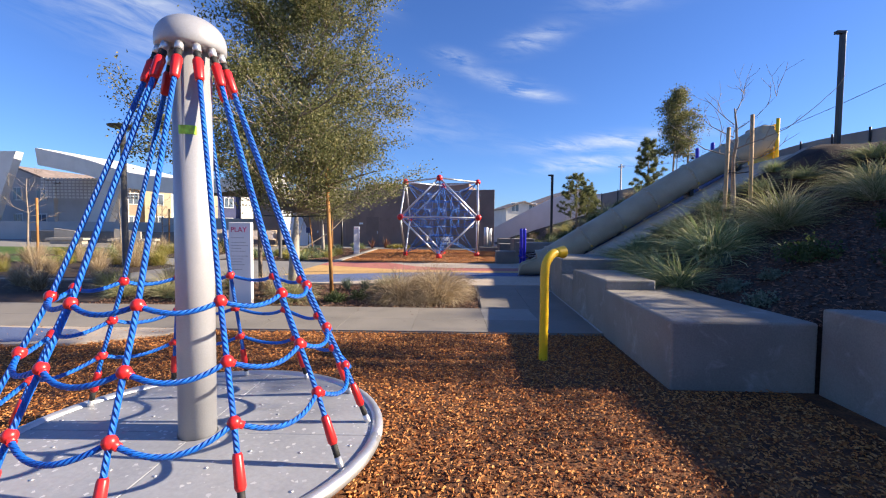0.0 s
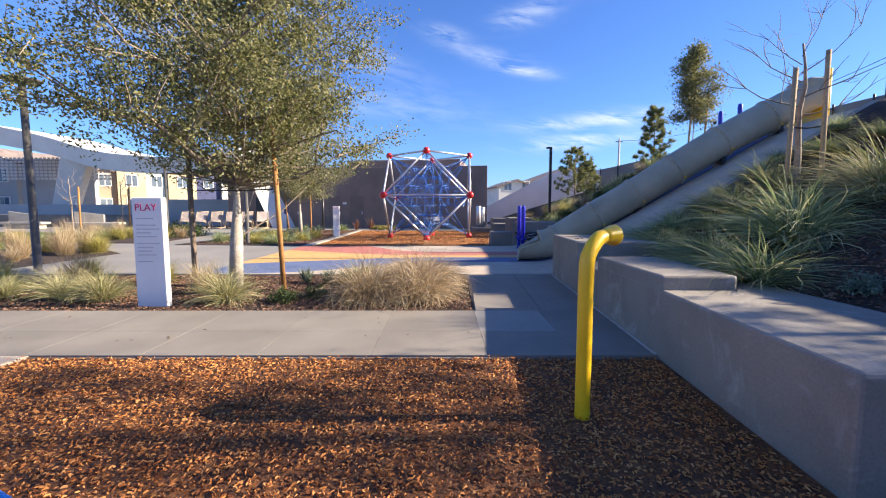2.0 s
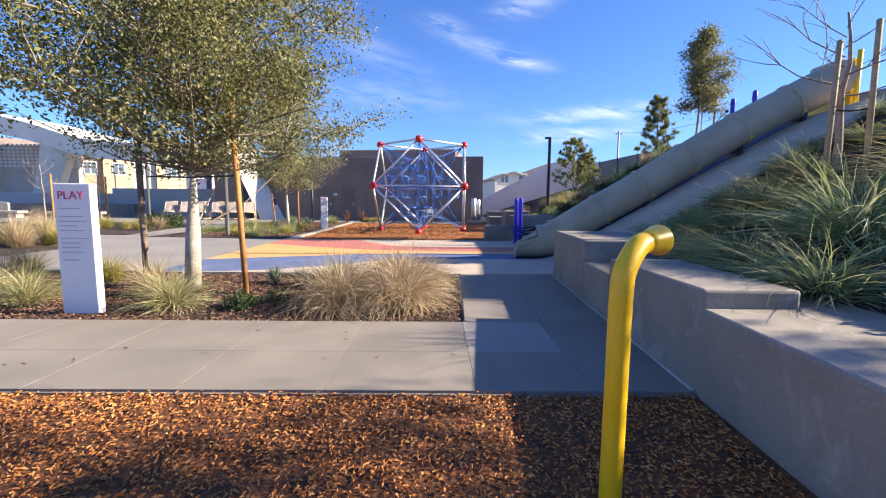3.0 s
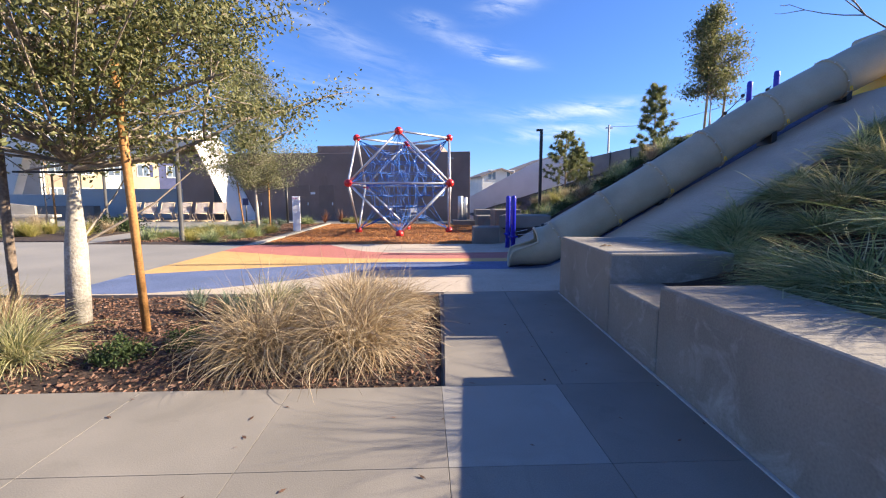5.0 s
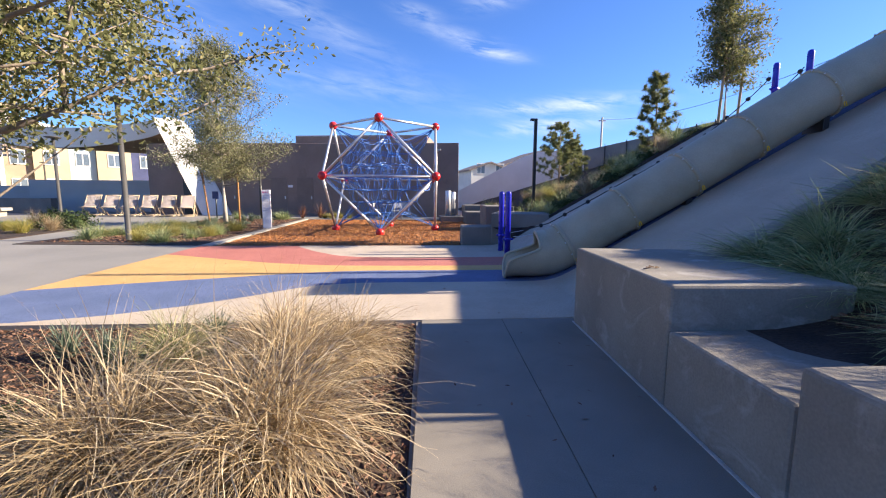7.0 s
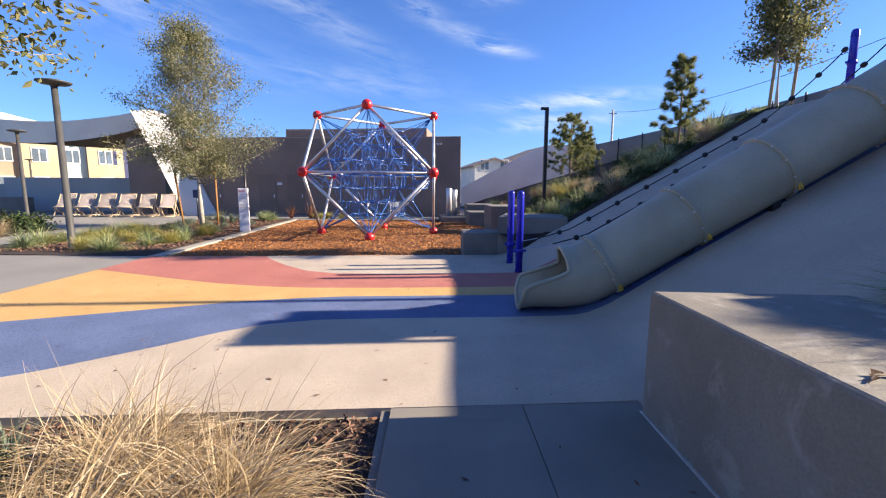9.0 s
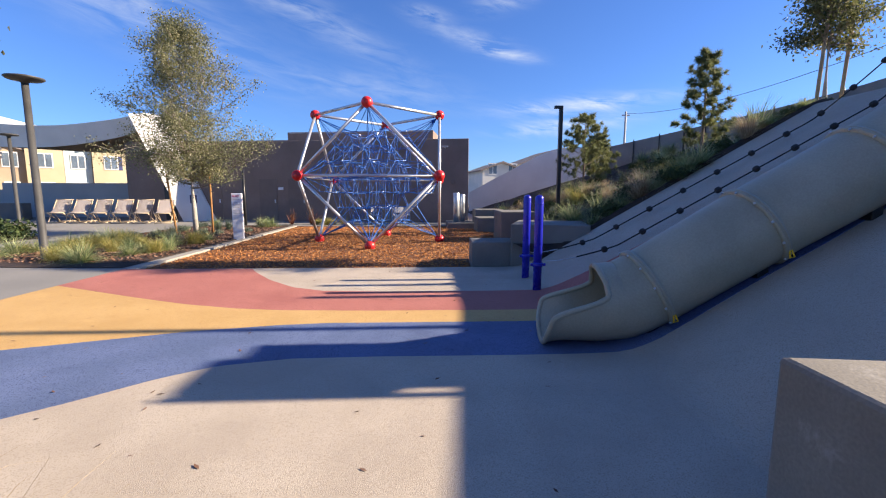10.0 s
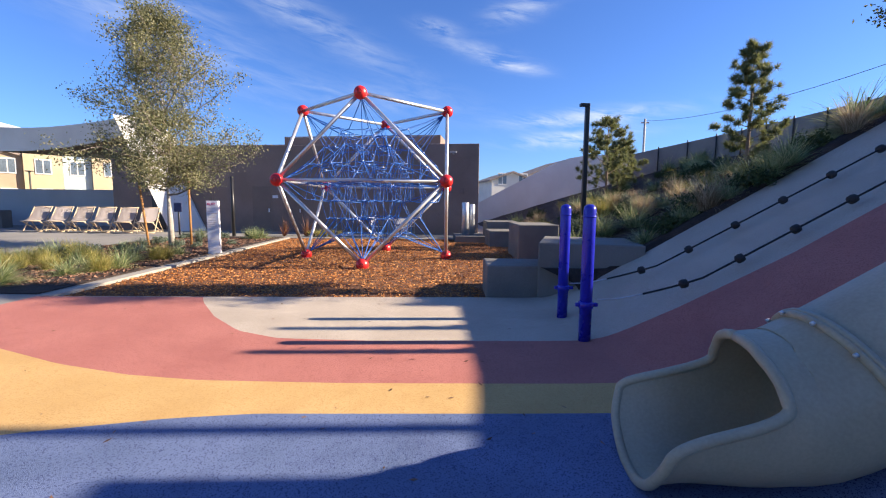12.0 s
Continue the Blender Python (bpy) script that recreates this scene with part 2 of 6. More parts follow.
M_BROWN = surface("brown_render", (0.23, 0.165, 0.132), (0.275, 0.20, 0.165), 0.8, 0.9, 0.2, 40, contrast=0.08, stain=((0.17, 0.12, 0.095), 0.7, 0.5))
M_BROWN2 = surface("brown_door_paint", (0.19, 0.135, 0.11), (0.22, 0.16, 0.13), 2, 0.7, 0.1, 60, contrast=0.05)
M_WPAINT = surface("white_plaster", (0.64, 0.625, 0.60), (0.72, 0.705, 0.68), 0.7, 0.75, 0.08, 50, contrast=0.04)
M_GREYWALL = surface("grey_plaster", (0.40, 0.39, 0.385), (0.47, 0.46, 0.45), 0.5, 0.85, 0.12, 40, contrast=0.06)
M_FENCE = surface("grey_fence_fabric", (0.20, 0.19, 0.18), (0.26, 0.25, 0.235), 0.8, 0.9, 0.2, 60, contrast=0.12)
M_CREAM = surface("cream_stucco", (0.46, 0.375, 0.245), (0.52, 0.43, 0.29), 0.6, 0.9, 0.1, 30, contrast=0.05)
M_PALEBLUE = surface("pale_blue_siding", (0.42, 0.50, 0.50), (0.48, 0.56, 0.56), 0.6, 0.9, 0.1, 30, contrast=0.05)
M_STUCCO = surface("pale_stucco", (0.60, 0.58, 0.53), (0.68, 0.66, 0.61), 0.6, 0.9, 0.1, 30, contrast=0.05)
M_NAVY = surface("navy_siding", (0.04, 0.05, 0.12), (0.06, 0.07, 0.16), 1.0, 0.8, 0.1, 30)
M_ROOF = surface("roof_tiles", (0.20, 0.16, 0.14), (0.30, 0.24, 0.21), 1.5, 0.9, 0.4, 12, contrast=0.25)
M_PANE = surface("dark_window_pane", (0.10, 0.13, 0.17), (0.15, 0.19, 0.24), 0.6, 0.08, 0.0, 10)
M_WOOD = surface("stake_wood", (0.30, 0.14, 0.04), (0.42, 0.21, 0.07), 6, 0.8, 0.3, 50, contrast=0.25, local=True)
M_PALEWOOD = surface("weathered_stake_wood", (0.36, 0.25, 0.14), (0.47, 0.34, 0.20), 6, 0.85, 0.3, 50, contrast=0.25, local=True)
M_CHAIRWOOD = surface("pale_chair_wood", (0.50, 0.38, 0.25), (0.60, 0.47, 0.32), 6, 0.7, 0.2, 50, contrast=0.15, local=True)
M_CANVAS = islands("pale_canvas", [(0.78, 0.71, 0.67), (0.82, 0.75, 0.71)], 0.9, 0.5)
M_TRUNK = surface("pale_bark", (0.33, 0.30, 0.26), (0.46, 0.43, 0.385), 9, 0.9, 0.6, 40, contrast=0.2, local=True, third=(0.37, 0.335, 0.29))
M_BARK = surface("brown_bark", (0.16, 0.12, 0.09), (0.27, 0.21, 0.16), 9, 0.9, 0.6, 40, contrast=0.3, local=True)
M_TWIG = surface("grey_twig_bark", (0.20, 0.165, 0.135), (0.30, 0.25, 0.20), 9, 0.9, 0.4, 40, contrast=0.25, local=True)
M_LEAF = islands("olive_leaf", [(0.06, 0.075, 0.025), (0.11, 0.125, 0.045), (0.17, 0.18, 0.075), (0.27, 0.265, 0.125), (0.17, 0.18, 0.07), (0.36, 0.31, 0.15)], 0.5, 0.45)
M_PALELEAF = islands("pale_olive_leaf", [(0.10, 0.115, 0.045), (0.18, 0.19, 0.085), (0.27, 0.27, 0.14), (0.38, 0.36, 0.20), (0.22, 0.22, 0.10), (0.46, 0.42, 0.25)], 0.5, 0.45)
M_LEAF2 = islands("green_leaf", [(0.045, 0.085, 0.025), (0.075, 0.125, 0.035), (0.10, 0.16, 0.05)], 0.5, 0.3)
M_NEEDLE = islands("pine_needle", [(0.12, 0.155, 0.06), (0.20, 0.225, 0.09), (0.32, 0.30, 0.14)], 0.6, 0.35)
M_DRY = islands("dry_grass_blade", [(0.17, 0.115, 0.06), (0.38, 0.285, 0.165), (0.55, 0.435, 0.28), (0.67, 0.57, 0.41), (0.25, 0.175, 0.095), (0.48, 0.37, 0.22)], 0.7, 0.3)
M_GREEN = islands("green_grass_blade", [(0.08, 0.125, 0.05), (0.20, 0.275, 0.115), (0.36, 0.41, 0.19), (0.62, 0.58, 0.34), (0.25, 0.32, 0.135)], 0.6, 0.3)
M_STRAWG = islands("straw_green_blade", [(0.12, 0.15, 0.06), (0.26, 0.27, 0.11), (0.50, 0.45, 0.24), (0.62, 0.55, 0.34), (0.20, 0.23, 0.09)], 0.6, 0.3)
M_GRNYEL = islands("yellow_green_grass_blade", [(0.16, 0.18, 0.04), (0.30, 0.29, 0.07), (0.45, 0.38, 0.12), (0.52, 0.43, 0.20)], 0.65, 0.3)
M_BLUEG = islands("blue_green_blade", [(0.085, 0.12, 0.085), (0.14, 0.18, 0.13), (0.22, 0.25, 0.19)], 0.6, 0.25)
M_SHRUB = islands("shrub_leaf", [(0.035, 0.06, 0.02), (0.06, 0.09, 0.03), (0.09, 0.12, 0.045)], 0.6, 0.25)
M_REDLEAF = islands("bronze_leaf", [(0.12, 0.04, 0.03), (0.20, 0.08, 0.05), (0.26, 0.14, 0.08)], 0.6, 0.25)
M_LAWN = islands("lawn_blade", [(0.07, 0.14, 0.02), (0.12, 0.20, 0.035)], 0.7, 0.2)
M_TAPE = surface("green_tape", (0.42, 0.75, 0.05), (0.48, 0.80, 0.08), 9, 0.5, 0.0, 50, local=True)


# ---- builders ----
def obj(name, bm, material, parent=None, label="", smooth=False, loc=None):
    me = bpy.data.meshes.new(name)
    if smooth:
        for f in bm.faces:
            f.smooth = True
    bm.to_mesh(me)
    bm.free()
    me.materials.append(material)
    ob = new(name, me)
    if parent:
        ob.parent = parent
    if loc:
        ob.location = loc
    if label:
        ob["label"] = label
    return ob


def part(name, bm, material, parent, label="", smooth=False):
    return obj(name, bm, material, parent, label, smooth)


def thing(name, x, y, z, label, category, rz=0, group=""):
    e = new(name)
    e.empty_display_size = 0.1
    e.matrix_basis = pose(x, y, z, 0, 0, rz)
    return tagged(e, label, category, group)


def structure(ob, label="", category=""):
    return tagged(ob, label, category, "", "structure")


def box(x0, x1, y0, y1, z0, z1, bevel=0.0, seg=2, bm=None):
    bm = bm or bmesh.new()
    m = Matrix.LocRotScale(((x0 + x1) / 2, (y0 + y1) / 2, (z0 + z1) / 2), None, (x1 - x0, y1 - y0, z1 - z0))
    r = bmesh.ops.create_cube(bm, size=1, matrix=m)
    if bevel:
        es = list({e for v in r["verts"] for e in v.link_edges})
        bmesh.ops.bevel(bm, geom=es, offset=bevel, segments=seg, profile=0.5, affect="EDGES")
    return bm


def prism(points, z0, z1, bevel=0.0, seg=2, bm=None):
    """An upright prism over a plan outline, z1 a number or one height for each corner."""
    bm = bm or bmesh.new()
    tops = z1 if isinstance(z1, (list, tuple)) else [z1] * len(points)
    lo = [bm.verts.new((x, y, z0)) for x, y in points]
    hi = [bm.verts.new((x, y, z)) for (x, y), z in zip(points, tops)]
    bm.faces.new(lo[::-1])
    bm.faces.new(hi)
    k = len(points)
    for i in range(k):
        bm.faces.new((lo[i], lo[(i + 1) % k], hi[(i + 1) % k], hi[i]))
    bmesh.ops.recalc_face_normals(bm, faces=bm.faces)
    if bevel:
        es = [e for e in bm.edges if any(v in hi for v in e.verts)]
        bmesh.ops.bevel(bm, geom=es, offset=bevel, segments=seg, profile=0.5, affect="EDGES")
    return bm


def tube(points, radius, seg=8, bm=None, caps=True, uv=0.0):
    """A round tube along points; radius a number or one for each point."""
    bm = bm or bmesh.new()
    pts = [Vector(p) for p in points]
    rad = radius if isinstance(radius, (list, tuple)) else [radius] * len(pts)
    up, rings = None, []
    layer = bm.loops.layers.uv.verify() if uv else None
    run, along = 0.0, []
    for i, p in enumerate(pts):
        d = (pts[min(i + 1, len(pts) - 1)] - pts[max(i - 1, 0)]).normalized()
        if up is None:
            up = d.orthogonal().normalized()
        up = (up - d * up.dot(d)).normalized()
        side = d.cross(up)
        if i:
            run += (p - pts[i - 1]).length
        along.append(run)
        rings.append([bm.verts.new(p + float(rad[i]) * (math.cos(a) * up + math.sin(a) * side)) for a in (2 * math.pi * k / seg for k in range(seg))])
    for i in range(len(rings) - 1):
        for k in range(seg):
            f = bm.faces.new((rings[i][k], rings[i][(k + 1) % seg], rings[i + 1][(k + 1) % seg], rings[i + 1][k]))
            f.smooth = True
            if layer:
                for lp, (u, v) in zip(f.loops, ((k, i), (k + 1, i), (k + 1, i + 1), (k, i + 1))):
                    lp[layer].uv = (u / seg * uv * 0.314, along[v] * 24.0)
    if caps:
        bm.faces.new(rings[0][::-1])
        bm.faces.new(rings[-1])
    return bm


def ball(p, r, seg=12, rings=8, bm=None, scale=(1, 1, 1)):
    bm = bm or bmesh.new()
    m = Matrix.Translation(p) @ Matrix.Diagonal((*scale, 1))
    res = bmesh.ops.create_uvsphere(bm, u_segments=seg, v_segments=rings, radius=r, matrix=m)
    for v in res["verts"]:
        for f in v.link_faces:
            f.smooth = True
    return bm


def lathe(profile, seg=32, bm=None):
    """A body of revolution about z from (radius, height) pairs."""
    bm = bm or bmesh.new()
    rings = [[bm.verts.new((r * math.cos(a), r * math.sin(a), z)) for a in (2 * math.pi * k / seg for k in range(seg))] for r, z in profile]
    for a, b in zip(rings, rings[1:]):
        for k in range(seg):
            f = bm.faces.new((a[k], a[(k + 1) % seg], b[(k + 1) % seg], b[k]))
            f.smooth = True
    bm.faces.new(rings[0][::-1])
    bm.faces.new(rings[-1])
    bmesh.ops.remove_doubles(bm, verts=bm.verts, dist=1e-5)
    return bm


def mesh_from(name, verts, faces, material):
    me = bpy.data.meshes.new(name)
    me.from_pydata(np.asarray(verts).tolist(), [], np.asarray(faces).tolist())
    me.materials.append(material)
    return me


def smoothstep(a, b, x):
    t = min(1, max(0, (x - a) / (b - a)))
    return t * t * (3 - 2 * t)


def slope(x, y=16.0):
    """Height of the rubber-covered hillside, a little steeper towards the south."""
    s = x - 2.75
    k = 1 + 0.05 * min(1.0, max(0.0, (14.2 - y) / 3.5))
    return min(0.285 * (s + math.sqrt(s * s + 0.03)) - 0.001, 3.12) * k


def hill(x, y):
    near = 1 - smoothstep(16.7, 19.5, y)
    a = max(slope(x, y) + 0.07, 0.50)
    if 10.3 < y < 16.58:
        a = slope(x, y) - 0.25
    low = max(0.50, min(0.55 + 0.40 * (x - 3.2), 2.75)) + 0.75 * smoothstep(8.6, 9.8, x)
    low += 0.7 * smoothstep(9.3, 10.6, x) * (1 - smoothstep(7.5, 9.0, y))
    a = low + (a - low) * smoothstep(8.3, 9.8, y)
    b = min(max(0.0, 0.37 * (x - 4.2)), 3.6)
    bumps = 0.05 * noise.noise((x * 0.9, y * 0.9, 0))
    return near * a + (1 - near) * b + (bumps if not 9.9 < y < 16.9 else 0)


# ---- ground and paving ----
structure(obj("ground", box(-1500, 1500, -1500, 1500, -0.6, -0.06), M_GROUND), "bare earth ground reaching to the horizon", "ground")
structure(obj("plaza", prism([(-70, 10.55), (-4.80, 10.55), (-4.78, 17.05), (-4.70, 17.05), (-4.96, 28.2), (4.4, 28.2), (4.4, 60), (-70, 60)], -0.3, -0.004), M_PLAZA), "wide grey concrete plaza floor", "pavement")
structure(obj("mulch_bed", prism([(-9, -8), (3.2, -8), (3.2, 3.7), (2.1, 5.66), (-9, 5.66)], -0.3, -0.03), M_MULCH), "orange wood-chip play surface", "ground")
structure(obj("mulch_court", prism([(-4.55, 17.12), (1.9, 17.12), (4.6, 17.6), (4.6, 28.2), (-4.75, 28.2)], -0.3, -0.03), M_MULCH), "orange wood-chip surface under the climbing net", "ground")
structure(obj("planting_bed", prism([(-14, 7.36), (0.53, 7.36), (0.66, 10.40), (-14, 10.52)], -0.3, -0.035), M_SOIL), "dark bark-covered planting bed", "ground")
structure(obj("planting_strip", prism([(-9.6, 17.5), (-4.9, 17.2), (-5.05, 28.6), (-9.2, 28.6)], -0.3, 0.012), M_SOIL), "bark-covered planting strip beside the plaza", "ground")
structure(obj("kerb_edge", prism([(-4.72, 17.05), (-4.52, 17.05), (-4.75, 28.2), (-4.95, 28.2)], -0.3, 0.02, 0.01), M_KERB), "low pale concrete kerb round the wood chips", "kerb")
structure(obj("lawn", prism([(-40, 15.5), (-14, 15.5), (-16, 26), (-40, 26)], -0.3, 0.01), M_LAWN), "short green lawn", "lawn")
structure(obj("rubber_patch", prism([(-6.2, 4.7), (-4.4, 4.85), (-3.6, 5.35), (-3.55, 5.67), (-6.5, 5.67)], -0.2, -0.002, 0.003), M_RWHITE), "cream rubber landing patch beside the path", "pavement")
structure(obj("rubber_patch_inset", prism([(-6.2, 4.75), (-4.9, 4.9), (-4.5, 5.2), (-4.9, 5.5), (-6.4, 5.6)], -0.2, 0.003), M_RBLUE), "blue rubber inset in the cream patch", "pavement")
structure(obj("path_base", prism([(-14, 5.67), (2.15, 5.64), (2.36, 10.47), (0.62, 10.5), (0.55, 7.34), (-14, 7.4)], -0.3, -0.02), M_DARKBLOCK), "concrete path base in the slab joints", "pavement")


def curve_y(points):
    xs, ys = zip(*points)
    return lambda x: float(np.interp(x, xs, ys))


EDGES = [
    curve_y([(-4.78, 10.47), (2.36, 10.47), (2.37, 10.30), (3.46, 10.30), (3.5, 10.2), (9.2, 10.25)]),
    curve_y([(-4.78, 10.52), (-3.6, 10.55), (-2.8, 10.8), (-2.1, 11.2), (-1.5, 11.7), (-1.14, 12.06), (-0.79, 12.30), (-0.22, 12.44), (0.5, 12.46), (2.5, 12.44), (3.0, 12.37), (3.8, 12.41), (4.5, 12.40), (5.3, 12.42), (7.2, 12.36), (9.2, 12.25)]),
    curve_y([(-4.78, 12.1), (-3.7, 12.5), (-2.6, 12.86), (-1.5, 13.24), (-0.67, 13.42), (-0.14, 13.48), (2.4, 13.46), (3.6, 13.62), (9.2, 13.62)]),
    curve_y([(-4.78, 15.6), (-4.5, 15.47), (-3.04, 14.76), (-2.19, 14.38), (-1.44, 14.14), (-0.81, 14.03), (0.31, 13.97), (2.44, 13.94), (3.68, 13.83), (9.2, 13.8)]),
    curve_y([(-4.78, 17.06), (-2.36, 17.06), (-2.2, 16.75), (-1.65, 15.96), (-1.09, 15.36), (-0.57, 15.10), (0.37, 15.02), (2.35, 15.0), (2.75, 14.97), (3.46, 14.82), (4.43, 14.69), (9.2, 14.68)]),
    curve_y([(-4.78, 17.08), (1.86, 17.10), (3.0, 17.0), (4.1, 16.85), (9.2, 16.8)]),
]


def rubber_band(name, lower, upper, material, label, x0=-4.78, x1=9.2, lift=0.0):
    xs = sorted(set([round(-4.78 + 0.12 * i, 3) for i in range(117)] + [2.36, 2.37, 3.46, 3.5, -2.36, 2.8]))
    xs = [x for x in xs if x0 - 1e-6 <= x <= x1 + 1e-6]
    bm = bmesh.new()
    rows = []
    for x in xs:
        a, b = lower(x), upper(x)
        rows.append([bm.verts.new((x, a + (b - a) * k / 4, slope(x, a + (b - a) * k / 4) + lift)) for k in range(5)])
    for r, q in zip(rows, rows[1:]):
        for k in range(4):
            bm.faces.new((r[k], q[k], q[k + 1], r[k + 1])).smooth = True
    bmesh.ops.extrude_face_region(bm, geom=list(bm.faces))
    low = [v for r in rows for v in r]
    for v in low:
        v.co.z -= 0.12
    bmesh.ops.recalc_face_normals(bm, faces=bm.faces)
    for f in bm.faces:
        f.smooth = False
    structure(obj(name, bm, material), label, "pavement")


for nm, i, mt, lb in (("rubber_cream_south", 0, M_RWHITE, "cream poured rubber surface running up the hillside"), ("rubber_blue", 1, M_RBLUE, "blue poured rubber band under the slide"),
                      ("rubber_yellow", 2, M_RYELLOW, "yellow poured rubber band"), ("rubber_red", 3, M_RRED, "red poured rubber band running up the hillside"),
                      ("rubber_cream_north", 4, M_RWHITE, "cream poured rubber surface below the climbing ropes")):
    rubber_band(nm, EDGES[i], EDGES[i + 1], mt, lb)
# overlay on the blue band: the tube slide's shade put into the colour
rubber_band("rubber_slide_shade", EDGES[1], lambda x: EDGES[2](x) - 0.02, M_RBLUESHADE, "blue rubber under the tube slide, coloured darker for the slide's shade", 3.1, 9.2, 0.006)

# planted hillside
ys = sorted(set([round(-14 + 0.5 * i, 2) for i in range(125)] + [3.78, 3.82, 9.9, 10.18, 10.32, 16.56, 16.74, 16.9]))
xs = [2.62 + 0.3 * i for i in range(24)] + [10 + 1.0 * i for i in range(26)]
hv = [(x if hill(x, y) > 0.02 or x > 4.2 else 4.2, y, (-0.1 if y < 3.8 and x < 3.3 else hill(x, y)) if x > 4.2 or y < 17.5 else -0.1) for y in ys for x in xs]
hf = [(j * len(xs) + i, j * len(xs) + i + 1, (j + 1) * len(xs) + i + 1, (j + 1) * len(xs) + i) for j in range(len(ys) - 1) for i in range(len(xs) - 1)]
hill_ob = new("hillside", mesh_from("hillside", hv, hf, M_SOIL))
for f in hill_ob.data.polygons:
    f.use_smooth = True
structure(hill_ob, "planted hillside covered in dark bark", "ground")

# path slabs
pavement = structure(new("pavement"), "grey broom-finished concrete path in slabs", "pavement")
SLAB_X = [-14.0, -12.0, -9.9, -7.8, -5.7, -4.65, -3.6, -2.57, -1.53, -0.51, 0.535, 1.36, 2.16]
for a, b in zip(SLAB_X, SLAB_X[1:]):
    for y0, y1 in ((5.67, 6.432), (6.436, 7.362)):
        newer = a > 0.5 and b < 1.5 and y0 > 6
        q = [(a + 0.0015, y0), (b - 0.0015, y0), (b - 0.0015, y1), (a + 0.0015, y1)]
        obj("slab", prism(q, -0.15, 0, 0.001, 1), M_NEWCONC if newer else M_CONC, pavement, "paler newer slab" if newer else "")
for q in ([(0.56, 7.366), (1.402, 7.366), (1.554, 10.465), (0.68, 10.465)], [(1.406, 7.366), (2.26, 7.366), (2.36, 10.465), (1.558, 10.465)]):
    obj("slab", prism(q, -0.15, 0, 0.003, 1), M_CONC, pavement)


# ---- concrete seat blocks ----
def block(points, z, label, material=None, z0=-0.1, name="concrete_block"):
    ob = obj(name, prism(points, z0, z, 0.022, 2), material or M_BLOCK)
    return tagged(ob, label, "concrete block", "concrete seat blocks")


def wx(y):
    return 1.95 + 0.056 * (y - 3.75)


block([(wx(3.75), 3.75), (3.20, 3.72), (3.2, 7.515), (wx(7.515), 7.515)], 0.585, "low grey cast concrete bench block along the path")
block([(wx(7.52), 7.52), (3.2, 7.52), (3.2, 8.50), (wx(8.5), 8.50)], 0.505, "low grey concrete step block between taller seat blocks")
block([(wx(5.68) + 0.003, 5.68), (2.72, 5.66), (2.95, 7.52), (wx(7.52) + 0.003, 7.52)], [0.715, 0.715, 0.68, 0.68], "raised grey concrete seat block on the bench", z0=0.556)
block([(wx(8.505), 8.505), (3.42, 8.44), (3.50, 10.20), (wx(10.36), 10.36)], 0.80, "tall grey concrete seat block by the rubber surface")
block([(3.0, 0.4), (5.2, 0.3), (5.2, 3.45), (3.20, 3.70)], 0.72, "tall grey concrete retaining block beside the wood chips")
block([(1.86, 17.12), (2.95, 17.05), (3.0, 17.95), (1.90, 18.0)], 0.49, "low dark concrete block by the climbing net", M_DARKBLOCK)
block([(2.60, 17.0), (4.02, 16.62), (4.35, 18.0), (3.05, 18.4)], 0.85, "dark concrete block at the foot of the hillside", M_DARKBLOCK)
block([(3.25, 21.7), (4.3, 21.7), (4.4, 23.4), (3.3, 23.4)], 0.90, "dark tall concrete block by the wood chips", M_DARKBLOCK)
block([(2.98, 25.3), (4.2, 25.3), (4.2, 26.6), (2.98, 26.6)], 0.52, "dark low concrete block near the building", M_DARKBLOCK)
block([(3.1, 27.0), (4.3, 27.0), (4.3, 28.2), (3.1, 28.2)], 0.78, "dark stepped concrete block near the building", M_DARKBLOCK)
block([(1.9, 26.9), (3.05, 26.8), (3.05, 28.6), (1.9, 28.6)], 0.22, "flat dark concrete plinth near the building", M_DARKBLOCK)

structure(obj("joint_strip", prism([(wx(5.68) - 0.03, 5.68), (wx(5.68) - 0.001, 5.68), (wx(10.34) - 0.001, 10.34), (wx(10.34) - 0.022, 10.34)], -0.02, 0.007, 0.003, 1), M_JOINT), "pale mortar joint along the foot of the seat blocks", "trim")

lf = thing("dead_twig", 2.42, 9.08, 0.80, "dead brown twig with curled leaves on the concrete block", "twig", 20)
part("stem", tube([(-0.09, 0, 0.008), (-0.02, 0.012, 0.014), (0.07, -0.01, 0.010)], 0.004, 6), M_BARK, lf)
for px, py, ln in ((-0.05, 0.0, 0.05), (0.0, 0.015, 0.06), (0.04, -0.01, 0.05)):
    curl = bmesh.new()
    vs = [curl.verts.new((px + dx * ln, py + dy * ln, 0.004 + dz * ln)) for dx, dy, dz in ((-0.5, 0, 0), (0, 0.3, 0.35), (0.6, 0, 0.15), (0, -0.3, 0.3), (0.05, 0, 0.05))]
    for k in range(4):
        curl.faces.new((vs[k], vs[(k + 1) % 4], vs[4]))
    bmesh.ops.solidify(curl, geom=list(curl.faces), thickness=0.002)
    part("leaf", curl, M_BARKCHIP, lf)


